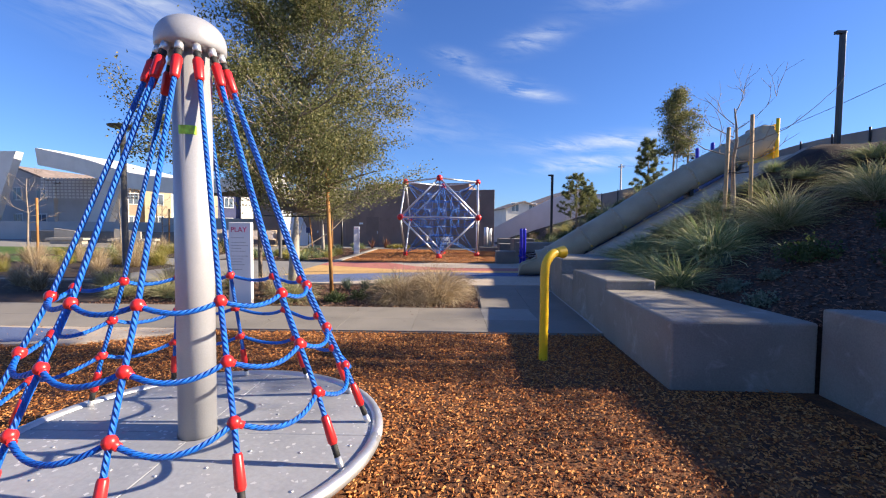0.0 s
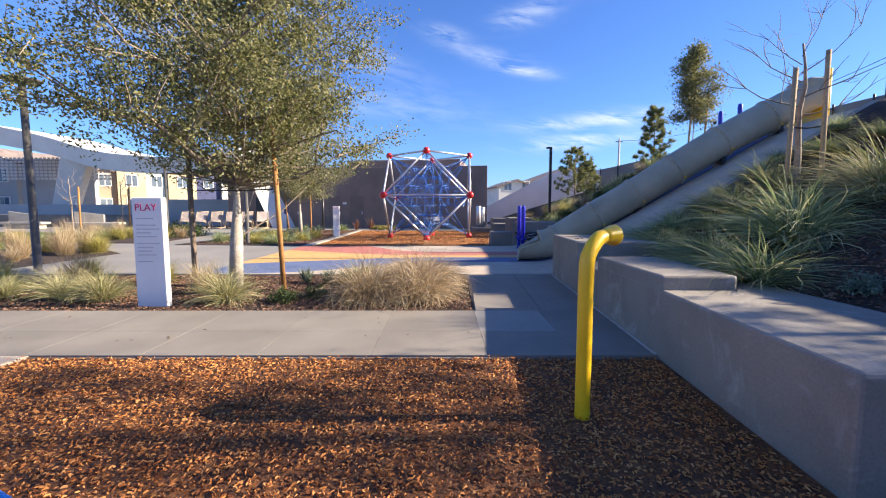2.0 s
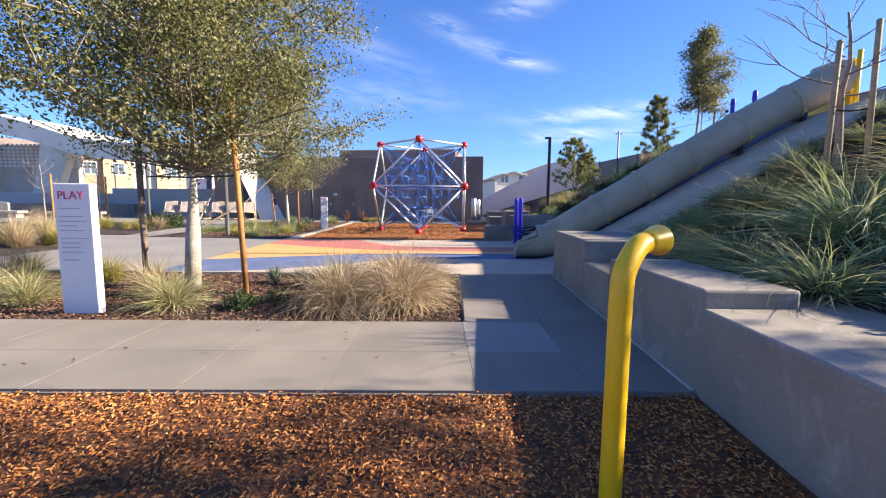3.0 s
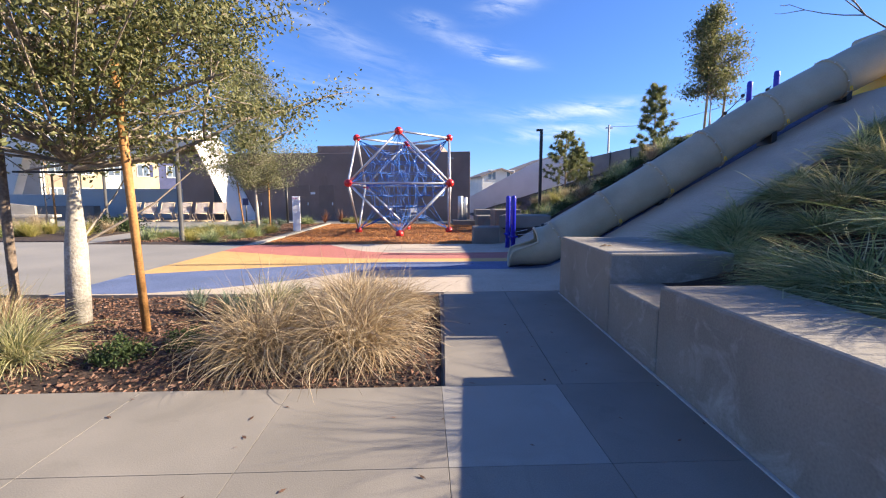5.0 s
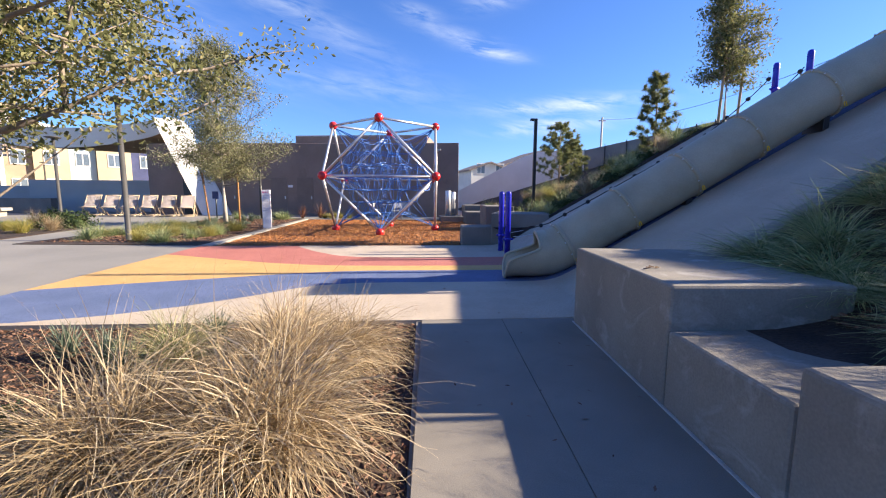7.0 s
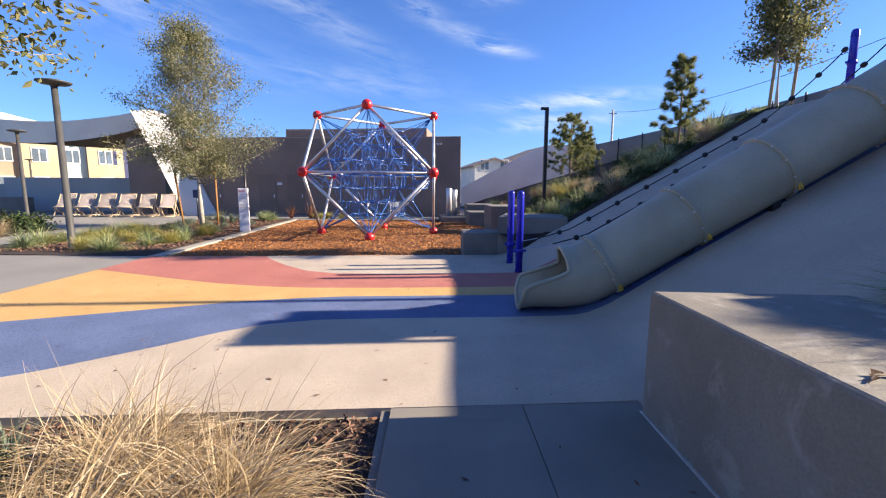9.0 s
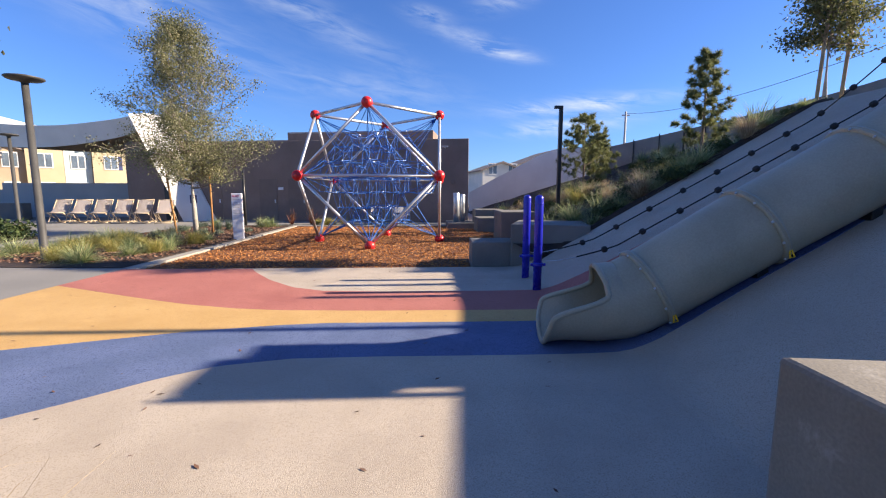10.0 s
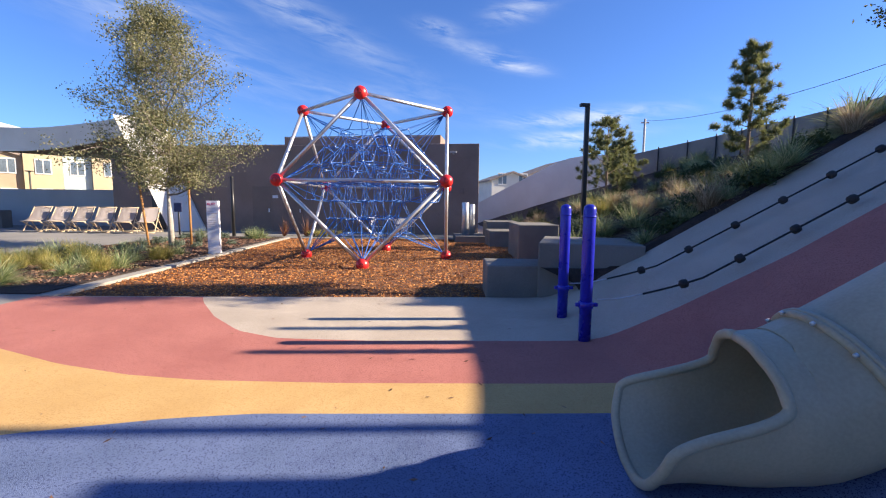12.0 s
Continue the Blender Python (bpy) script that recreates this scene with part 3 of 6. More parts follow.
# ---- play equipment ----
def smooth_path(points, n):
    """Points along a soft curve through the given ones."""
    p = [Vector(q) for q in points]
    p = [p[0] * 2 - p[1], *p, p[-1] * 2 - p[-2]]
    out = []
    for i in range(1, len(p) - 2):
        for k in range(n):
            t = k / n
            out.append(0.5 * (2 * p[i] + (p[i + 1] - p[i - 1]) * t + (2 * p[i - 1] - 5 * p[i] + 4 * p[i + 1] - p[i + 2]) * t * t + (3 * p[i] - p[i - 1] - 3 * p[i + 1] + p[i + 2]) * t ** 3))
    out.append(p[-2])
    return out


def rope_spinner():
    sp = thing("rope_spinner", -1.37, 2.28, -0.03, "spinning rope climber with a grey disc, silver mast and blue ropes", "play equipment", 0)
    z0 = 0.27
    part("base_drum", lathe([(0.50, 0.0), (0.50, 0.24)], 32), M_BLACK, sp)
    for k in range(4):
        bm = bmesh.new()
        pts = [(0.0965 * math.cos(a), 0.0965 * math.sin(a)) for a in np.linspace(k * math.pi / 2, (k + 1) * math.pi / 2, 7)[::-1]]
        pts = [(0.945 * math.cos(a), 0.945 * math.sin(a)) for a in np.linspace(k * math.pi / 2 + 0.003, (k + 1) * math.pi / 2 - 0.003, 18)] + pts
        plate = part("deck_plate", prism(pts, z0 - 0.03, z0, 0.004, 1), M_DECK, sp)
        for j in range(9):
            a, q = k * math.pi / 2 + 0.12 + 0.165 * j, (0.42, 0.66, 0.87)[j % 3]
            part("deck_bolt", lathe([(0.009, z0), (0.009, z0 + 0.003), (0.004, z0 + 0.006)], 8), M_STEEL, plate).location = (q * math.cos(a), q * math.sin(a), 0)
    rim = [(0.974 * math.cos(a), 0.974 * math.sin(a), z0 - 0.012) for a in np.linspace(0, 2 * math.pi, 73)]
    part("rim_tube", tube(rim, 0.033, 12), M_STEEL, sp, "round galvanised rim", True)
    mast = part("mast", lathe([(0.094, z0 - 0.05), (0.094, 2.34)], 40), M_SILVER, sp, "silver painted mast")
    tape = bmesh.new()
    for k in range(9):
        a0, a1 = -1.75 + 0.10 * k, -1.65 + 0.10 * k
        vs = [tape.verts.new((0.096 * math.cos(a), 0.096 * math.sin(a), z)) for a, z in ((a0, 1.87), (a1, 1.87), (a1, 1.915), (a0, 1.915))]
        tape.faces.new(vs)
    part("tape_strip", tape, M_TAPE, mast, "torn strip of green tape")
    dome = [(0.11, 2.305), (0.158, 2.31), (0.168, 2.325), (0.168, 2.36)] + [(0.168 * math.cos(a), 2.36 + 0.13 * math.sin(a)) for a in np.linspace(0.1, 1.56, 9)]
    part("cap_dome", lathe(dome, 40), M_SILVER, sp, "rounded silver cap")
    count, top_z = 12, 2.315
    levels = ((0.61, 0.07), (0.835, 0.055), (1.075, 0.04))

    def on(k, z):
        a = 2 * math.pi * (k + 0.34) / count
        r = float(np.interp(z, (z0, 0.61, 0.835, 1.075, top_z), (0.92, 0.787, 0.685, 0.577, 0.137)))
        return Vector((r * math.cos(a), r * math.sin(a), z))

    for k in range(count):
        part("rope", tube([on(k, z0 + 0.1 + (top_z - 0.22 - z0) * i / 20) for i in range(21)], 0.0118, 14, uv=8.0), M_ROPE, sp)
        d = (on(k, z0 + 0.3) - on(k, z0)).normalized()
        e = (on(k, 2.2) - on(k, 1.9)).normalized()
        lo, hi = on(k, z0), on(k, top_z)
        part("lower_socket", tube([lo - d * 0.02, lo + d * 0.05], 0.017, 10), M_STEEL, sp)
        part("lower_sleeve", tube([lo + d * 0.05, lo + d * 0.12], [0.0155, 0.0155], 10), M_BLACKRUB, sp)
        part("lower_grip", tube([lo + d * 0.11, lo + d * 0.125, lo + d * 0.24, lo + d * 0.25], [0.017, 0.023, 0.020, 0.016], 12), M_RED, sp, "red rope grip")
        part("upper_socket", tube([hi, hi - e * 0.055], 0.021, 10), M_STEEL, sp)
        part("upper_sleeve", tube([hi - e * 0.05, hi - e * 0.10], 0.018, 10), M_BLACKRUB, sp)
        part("upper_grip", tube([hi - e * 0.09, hi - e * 0.105, hi - e * 0.20, hi - e * 0.215], [0.019, 0.026, 0.022, 0.017], 12), M_RED, sp, "red rope grip")
        for z, sag in levels:
            a, b = on(k, z), on(k + 1, z)
            mid = (a + b) / 2
            outward = Vector((mid.x, mid.y, 0)).normalized()
            pts = [a.lerp(b, t) + (outward * sag * 0.9 + Vector((0, 0, -sag * 0.9))) * (4 * t * (1 - t)) for t in np.linspace(0, 1, 11)]
            part("cross_rope", tube(pts, 0.0112, 14, uv=8.0), M_ROPE, sp)
            cl = part("rope_clamp", ball(a, 0.0275, 14, 10, scale=(1, 1, 1.05)), M_RED, sp, "red ball clamp")
            part("clamp_sleeve", tube([a.lerp(pts[1], -0.15), a.lerp(pts[1], 0.75)], 0.0165, 10), M_RED, cl)


def talk_tube():
    tt = thing("talk_tube", 1.02, 4.58, -0.04, "yellow painted steel talking tube standing in the wood chips", "play equipment", 38)
    pts = smooth_path([(0, 0, 0), (0, 0, 0.5), (0, 0, 0.96), (0.03, 0, 1.07), (0.11, 0, 1.145), (0.17, 0, 1.160)], 6)
    part("pipe", tube(pts, 0.047, 20, caps=False), M_YELLOW, tt, smooth=True)
    horn = tube([(0.165, 0, 1.159), (0.21, 0, 1.164), (0.25, 0, 1.166), (0.285, 0, 1.166), (0.295, 0, 1.166), (0.288, 0, 1.166), (0.24, 0, 1.166)], [0.047, 0.051, 0.060, 0.069, 0.070, 0.062, 0.045], 24)
    part("mouthpiece", horn, M_YELLOW, tt, smooth=True)


def tube_slide():
    sl = thing("tube_slide", 2.1, 12.8, 0.0, "khaki plastic tube slide lying up the hillside", "slide")
    off = Vector((2.1, 12.8, 0.0))
    axis = [p - off for p in smooth_path([(2.10, 12.84, 0.405), (2.40, 12.80, 0.395), (2.68, 12.76, 0.41), (2.97, 12.72, 0.51), (3.95, 12.62, 1.13), (4.85, 12.53, 1.68), (6.75, 12.32, 2.90), (8.78, 12.12, 4.00)], 10)]
    R, r = 0.368, 0.345

    def basis(i):
        d = (axis[min(i + 1, len(axis) - 1)] - axis[max(i - 1, 0)]).normalized()
        side = d.cross(Vector((0, 0, 1))).normalized()
        return d, side, side.cross(d)

    # mouth: an open trough whose sides sweep back under the tube's brow
    MOUTH = 31

    def at(s):
        i = min(int(s), len(axis) - 2)
        d0, s0, u0 = basis(i)
        return axis[i].lerp(axis[i + 1], s - i), s0, u0

    def brow(a):
        """How far back the shell begins at an angle from its lowest line."""
        g = abs(math.degrees(a))
        return 1.2 * smoothstep(48, 82, g) + 17.0 * smoothstep(74, 114, g) - 2.0 * smoothstep(112, 180, g)

    angles = sorted(set([radians(g) for g in list(range(-180, 181, 10)) + [s * g for s in (-1, 1) for g in (63, 66, 69, 72, 75, 78, 81, 84, 87, 93, 96, 99, 103, 107, 113)]]))
    bm, rim, cols = bmesh.new(), [], {}
    for rad in (R, r):
        cols[rad] = []
        for a in angles:
            b0 = brow(a)
            col = []
            for k in range(15):
                s = b0 + (MOUTH - b0) * (k / 14)
                p, side, up = at(s)
                flare = 1 + 0.12 * max(0, 1 - s / 9) ** 2
                col.append(p + rad * flare * (math.sin(a) * side - math.cos(a) * up))
            cols[rad].append([bm.verts.new(p) for p in col])
            if rad == R:
                rim.append(col[0])
            else:
                j = len(cols[rad]) - 1
                rim[j] = (rim[j] + col[0]) / 2
    for rad in (R, r):
        for p, q in zip(cols[rad], cols[rad][1:]):
            for k in range(14):
                f = (p[k], q[k], q[k + 1], p[k + 1])
                bm.faces.new(f if rad == R else f[::-1]).smooth = True
    mouth = part("mouth", bm, M_SLIDE, sl, "open khaki slide exit with a rolled lip")
    part("rolled_lip", tube(rim, 0.026, 12), M_SLIDE, mouth, smooth=True)
    # closed tube in lengths, with flanged joints between
    flange_at = [MOUTH, 40, 50, 55, 60, 65]
    for a, b in zip([MOUTH, 40, 50, 60], [40, 50, 60, len(axis) - 1]):
        bm = bmesh.new()
        for rad, flip in ((R, False), (r, True)):
            rows = []
            for i in range(a, b + 1):
                d, side, up = basis(i)
                rows.append([bm.verts.new(axis[i] + rad * (math.sin(t) * side - math.cos(t) * up)) for t in (2 * math.pi * k / 36 for k in range(36))])
            for p, q in zip(rows, rows[1:]):
                for k in range(36):
                    f = (p[k], p[(k + 1) % 36], q[(k + 1) % 36], q[k])
                    bm.faces.new(f[::-1] if flip else f).smooth = True
        part("tube_length", bm, M_SLIDE, sl)
    for i in flange_at:
        d, side, up = basis(i)
        ring = lathe([(R - 0.004, -0.03), (R + 0.022, -0.03), (R + 0.028, -0.012), (R + 0.028, -0.003), (R + 0.015, 0.0), (R + 0.028, 0.003), (R + 0.028, 0.012), (R + 0.022, 0.03), (R - 0.004, 0.03)], 40)
        m = Matrix((side, up, -d)).transposed().to_4x4()
        m.translation = axis[i]
        bmesh.ops.transform(ring, matrix=m, verts=ring.verts)
        fl = part("flange", ring, M_SLIDE, sl)
        for k in range(12):
            t = 2 * math.pi * (k + 0.5) / 12
            c = axis[i] + (R + 0.028) * (math.sin(t) * side - math.cos(t) * up)
            part("bolt", tube([c - d * 0.045, c - d * 0.028], 0.010, 6), M_STEEL, fl)
        c = axis[i] + (R + 0.036) * (math.sin(0.95) * side - math.cos(0.95) * up)
        part("strap", tube([c + d * 0.02 + up * 0.05, c - side * 0.003 + up * 0.01, c - d * 0.02 - up * 0.035, c + d * 0.015 - up * 0.045, c + d * 0.022 + up * 0.02], 0.0075, 8), M_YELLOW, fl, "yellow cable strap")
    # foot posts that carry the tube on the slope
    for i in (31, 40, 50, 60, 66):
        x = axis[i].x + off.x
        zt = axis[i].z - R * 0.95
        part("support_foot", box(axis[i].x - 0.05, axis[i].x + 0.05, axis[i].y - 0.18, axis[i].y + 0.18, slope(x, 12.4) - 0.12, zt + 0.03, 0.01), M_BLACK, sl)
    end = axis[-1]
    part("entry_post", tube([(end.x, end.y - 0.32, 3.0), (end.x, end.y - 0.32, 4.42)], 0.045, 12), M_YELLOW, sl, "yellow entry post")
    en = part("entry_panel", box(end.x - 0.02, end.x + 0.06, end.y - 0.22, end.y + 0.78, 3.0, 4.30, 0.02), M_YELLOW, sl, "yellow entry panel at the top")
    part("entry_hood", box(end.x - 0.40, end.x - 0.022, end.y - 0.30, end.y + 0.44, 3.60, 4.26, 0.08, 3), M_SLIDE, en)


def climbing_net():
    c = Vector((-0.45, 21.98, 1.90))
    s = 1.84
    net = thing("climbing_net", c.x, c.y, -0.02, "steel frame climbing net with red ball joints and blue ropes", "play equipment", -2)
    top = [Vector(v) * s for v in ((0, -1, 1), (1, 0, 1), (0, 1, 1), (-1, 0, 1))]
    mid = [Vector(v) * s for v in ((-1, -1, 0), (1, -1, 0), (1, 1, 0), (-1, 1, 0))]
    low = [Vector((v.x, v.y, -v.z)) for v in top]
    lift = Vector((0, 0, c.z + 0.02))
    pipe = 0.041

    def bar(a, b):
        part("pipe", tube([a + lift, b + lift], pipe, 12), M_STEEL, net)

    for i in range(4):
        bar(top[i], top[(i + 1) % 4])
        bar(mid[i], mid[(i + 1) % 4])
        for ring in (top, low):
            bar(ring[i], mid[i])
            bar(ring[i], mid[(i + 1) % 4])
    for v in top + mid + low:
        b = part("ball_joint", ball(v + lift, 0.145, 18, 12), M_RED, net, "red ball joint")
        d = v.normalized()
        part("ball_plug", tube([v + lift + Vector((0, -1, 0)) * 0.118, v + lift + Vector((0, -1, 0)) * 0.137], 0.05, 10), M_BLACKRUB, b)
    for v in low:
        part("foot_plate", lathe([(0.12, -0.16), (0.12, 0.02)], 16), M_STEEL, net).location = (v.x, v.y, 0.06)
    # rope net: small square loops in level layers, tied to their neighbours and to the corners
    rnd = random.Random(5)
    ropes, knots = bmesh.new(), bmesh.new()

    def strand(a, b, r=0.007):
        tube([a + lift, (a + b) / 2 + lift + Vector((0, 0, -0.015)), b + lift], r, 5, ropes, caps=False)

    layers = []
    for n, z in enumerate((-1.28, -0.86, -0.43, 0.0, 0.43, 0.86, 1.28)):
        reach, pitch, loops = 1.78 - 0.50 * abs(z), 0.70, []
        shift = 0.35 * (n % 2)
        for i in range(-4, 5):
            for j in range(-4, 5):
                c = Vector((i * pitch + shift, j * pitch + shift, z))
                if abs(c.x) + abs(c.y) > reach * 1.45 or max(abs(c.x), abs(c.y)) > reach:
                    continue
                c += Vector([rnd.uniform(-0.03, 0.03) for _ in range(3)])
                turn = 0.78 * (n % 2) + rnd.uniform(-0.1, 0.1)
                loops.append([c + Vector((0.19 * math.cos(turn + k * math.pi / 2), 0.19 * math.sin(turn + k * math.pi / 2), rnd.uniform(-0.02, 0.02))) for k in range(4)])
        layers.append(loops)
    for n, loops in enumerate(layers):
        for loop in loops:
            for k in range(4):
                strand(loop[k], loop[(k + 1) % 4], 0.009)
                bmesh.ops.create_icosphere(knots, subdivisions=1, radius=0.0135, matrix=Matrix.Translation(loop[k] + lift))
                near = [q for other in loops if other is not loop for q in other if 0.12 < (q - loop[k]).length < 0.48]
                if near:
                    strand(loop[k], min(near, key=lambda q: (q - loop[k]).length))
                if n + 1 < len(layers):
                    above = [q for other in layers[n + 1] for q in other if (q - loop[k]).length < 0.66]
                    if above:
                        strand(loop[k], min(above, key=lambda q: (q - loop[k]).length))
    every = [q for loops in layers for loop in loops for q in loop]
    for v in top + mid + low:
        ties = sorted(every, key=lambda q: (q - v).length)
        for p in ties[:12:2] if v in mid else ties[:16:2]:
            strand(v * 0.95, p, 0.010)
    tagged(part("rope_net", ropes, M_NETROPE, net, "dense blue rope net"), kind="stuff")
    tagged(part("rope_knots", knots, M_STEEL, net, "metal rope clamps"), kind="stuff")


def rope_post(x, y, z, h, label):
    p = thing("rope_post", x, y, z, label, "post", 0, "blue rope posts")
    part("shaft", lathe([(0.062, -0.1), (0.062, h - 0.05), (0.055, h - 0.02), (0.03, h), (0.005, h + 0.004)], 24), M_BLUE, p)
    part("collar", lathe([(0.064, h - 0.13), (0.068, h - 0.125), (0.068, h - 0.115), (0.064, h - 0.11)], 24), M_BLUE, p)
    if z < 1:
        c = part("rope_collar", lathe([(0.064, 0.36), (0.074, 0.365), (0.074, 0.425), (0.064, 0.43)], 24), M_BLUE, p)
        part("lug", box(-0.11, 0.12, -0.018, 0.018, 0.375, 0.415, 0.008), M_BLUE, c)
    else:
        c = part("rope_collar", lathe([(0.064, 0.60), (0.074, 0.605), (0.074, 0.665), (0.064, 0.67)], 24), M_BLUE, p)
        part("lug", box(-0.12, 0.11, -0.018, 0.018, 0.615, 0.655, 0.008), M_BLUE, c)


def climbing_rope(y0, x1, y1):
    """A knotted rope from a lower post up the slope to an upper post."""
    r = thing("climbing_rope", 2.7, y0, 0.4, "black climbing rope with rubber knots up the slope", "rope", 0, "climbing ropes")
    a, b = Vector((2.72, y0, 0.45)), Vector((x1 - 0.12, y1, 4.02))
    pts = []
    for i in range(41):
        t = i / 40
        p = a.lerp(b, t)
        p.z = max(slope(p.x) + 0.10, p.z - 0.66 * math.sin(math.pi * min(1, t * 1.0)) ** 0.8)
        pts.append(p)
    o = Vector((2.7, y0, 0.4))
    part("chain", tube([p - o for p in pts[:4]], 0.007, 6), M_STEEL, r, "short steel chain")
    part("line", tube([p - o for p in pts[3:]], 0.011, 8), M_BLACKRUB, r)
    run, nxt = 0.0, 0.88
    for p, q in zip(pts, pts[1:]):
        step = (q - p).length
        while nxt <= run + step:
            c, d = p.lerp(q, (nxt - run) / step) - o, (q - p).normalized()
            part("knot", tube([c - d * 0.042, c - d * 0.03, c, c + d * 0.03, c + d * 0.042], [0.02, 0.042, 0.047, 0.042, 0.02], 12), M_BLACKRUB, r)
            nxt += 0.61
        run += step


rope_spinner()
talk_tube()
tube_slide()
climbing_net()
rope_post(2.60, 14.98, 0.0, 1.41, "blue rope post at the foot of the slope")
rope_post(2.64, 15.88, 0.0, 1.41, "blue rope post at the foot of the slope")
rope_post(8.85, 14.78, 3.12, 1.25, "blue rope post at the top of the slope")
rope_post(8.78, 15.55, 3.12, 1.21, "blue rope post at the top of the slope")
climbing_rope(14.98, 8.85, 14.78)
climbing_rope(15.88, 8.78, 15.55)
structure(obj("slope_kerb", prism([(3.6, 10.0), (8.2, 10.0), (10.4, 10.0), (10.4, 10.2), (8.2, 10.2), (3.6, 10.2)], 0.2, [0.66, 3.33, 3.33, 3.33, 3.33, 0.66]), M_BLOCK), "pale concrete kerb at the slope's edge", "kerb")


# ---- signs and lamps ----
def text(name, body, size, material, parent, m, depth=0.003):
    cu = bpy.data.curves.new(name, "FONT")
    cu.body, cu.size, cu.extrude, cu.align_x = body, size, depth, "LEFT"
    tmp = bpy.data.objects.new(name, cu)
    scene.collection.objects.link(tmp)
    bpy.context.view_layer.update()
    me = bpy.data.meshes.new_from_object(tmp.evaluated_get(bpy.context.evaluated_depsgraph_get()))
    bpy.data.objects.remove(tmp)
    me.materials.clear()
    me.materials.append(material)
    ob = new(name, me)
    ob.parent = parent
    ob.matrix_basis = m
    return ob


def play_sign(x, y, rz, w, h, d, label, letter):
    s = thing("play_sign", x, y, -0.03, label, "sign", rz, "play signs")
    part("panel", box(-w / 2, w / 2, -d / 2, d / 2, 0, h, 0.012), M_WHITE, s)
    text("heading", "PLAY", letter, M_MAGENTA, s, pose(-w / 2 + w * 0.1, -d / 2 - 0.002, h - letter * 1.35, 90))
    rnd = random.Random(int(h * 100))
    z = h - letter * 2.1
    for row in range(10):
        run = w * rnd.uniform(0.45, 0.75)
        part("text_line", box(-w / 2 + w * 0.12, -w / 2 + w * 0.12 + run, -d / 2 - 0.003, -d / 2 + 0.002, z - 0.012, z), M_INK, s)
        z -= h * (0.035 if row % 4 else 0.06)


play_sign(-3.80, 7.74, 0, 0.41, 1.48, 0.10, "white free-standing sign panel with a magenta heading", 0.13)
play_sign(-4.92, 22.55, 10, 0.30, 1.47, 0.16, "narrow white sign post with a magenta heading", 0.09)


def disc_lamp(x, y, h, label):
    p = thing("street_lamp", x, y, -0.05, label, "lamp", 0, "disc lamps")
    part("pole", lathe([(0.10, 0), (0.10, 0.02), (0.075, 0.04), (0.062, h - 0.05)], 20), surface_pole, p)
    part("head", lathe([(0.06, h - 0.10), (0.09, h - 0.05), (0.28, h - 0.03), (0.33, h), (0.33, h + 0.02), (0.20, h + 0.05), (0.02, h + 0.055)], 32), surface_pole, p)


surface_pole = surface("dark_grey_pole_paint", (0.055, 0.053, 0.05), (0.08, 0.077, 0.072), 2, 0.5, 0.05, 60, local=True)
disc_lamp(-8.35, 10.9, 3.93, "dark street lamp with a flat disc head")
disc_lamp(-7.32, 18.4, 3.83, "dark street lamp with a flat disc head")
disc_lamp(-16.4, 27.9, 3.9, "grey street lamp with a flat disc head")
disc_lamp(-34.1, 49.4, 4.0, "slim far street lamp before the town houses")


def square_lamp(x, y, z, h):
    p = thing("lamp_post", x, y, z - 0.1, "black square lamp post with a short arm", "lamp", 0, "square lamp posts")
    part("pole", box(-0.06, 0.06, -0.06, 0.06, 0, h, 0.008), M_BLACK, p)
    part("head", box(-0.22, 0.06, -0.07, 0.07, h + 0.002, h + 0.09, 0.012), M_BLACK, p)


square_lamp(5.5, 23.4, hill(5.5, 23.4), 3.88)
square_lamp(11.78, 13.4, 2.95, 4.5)


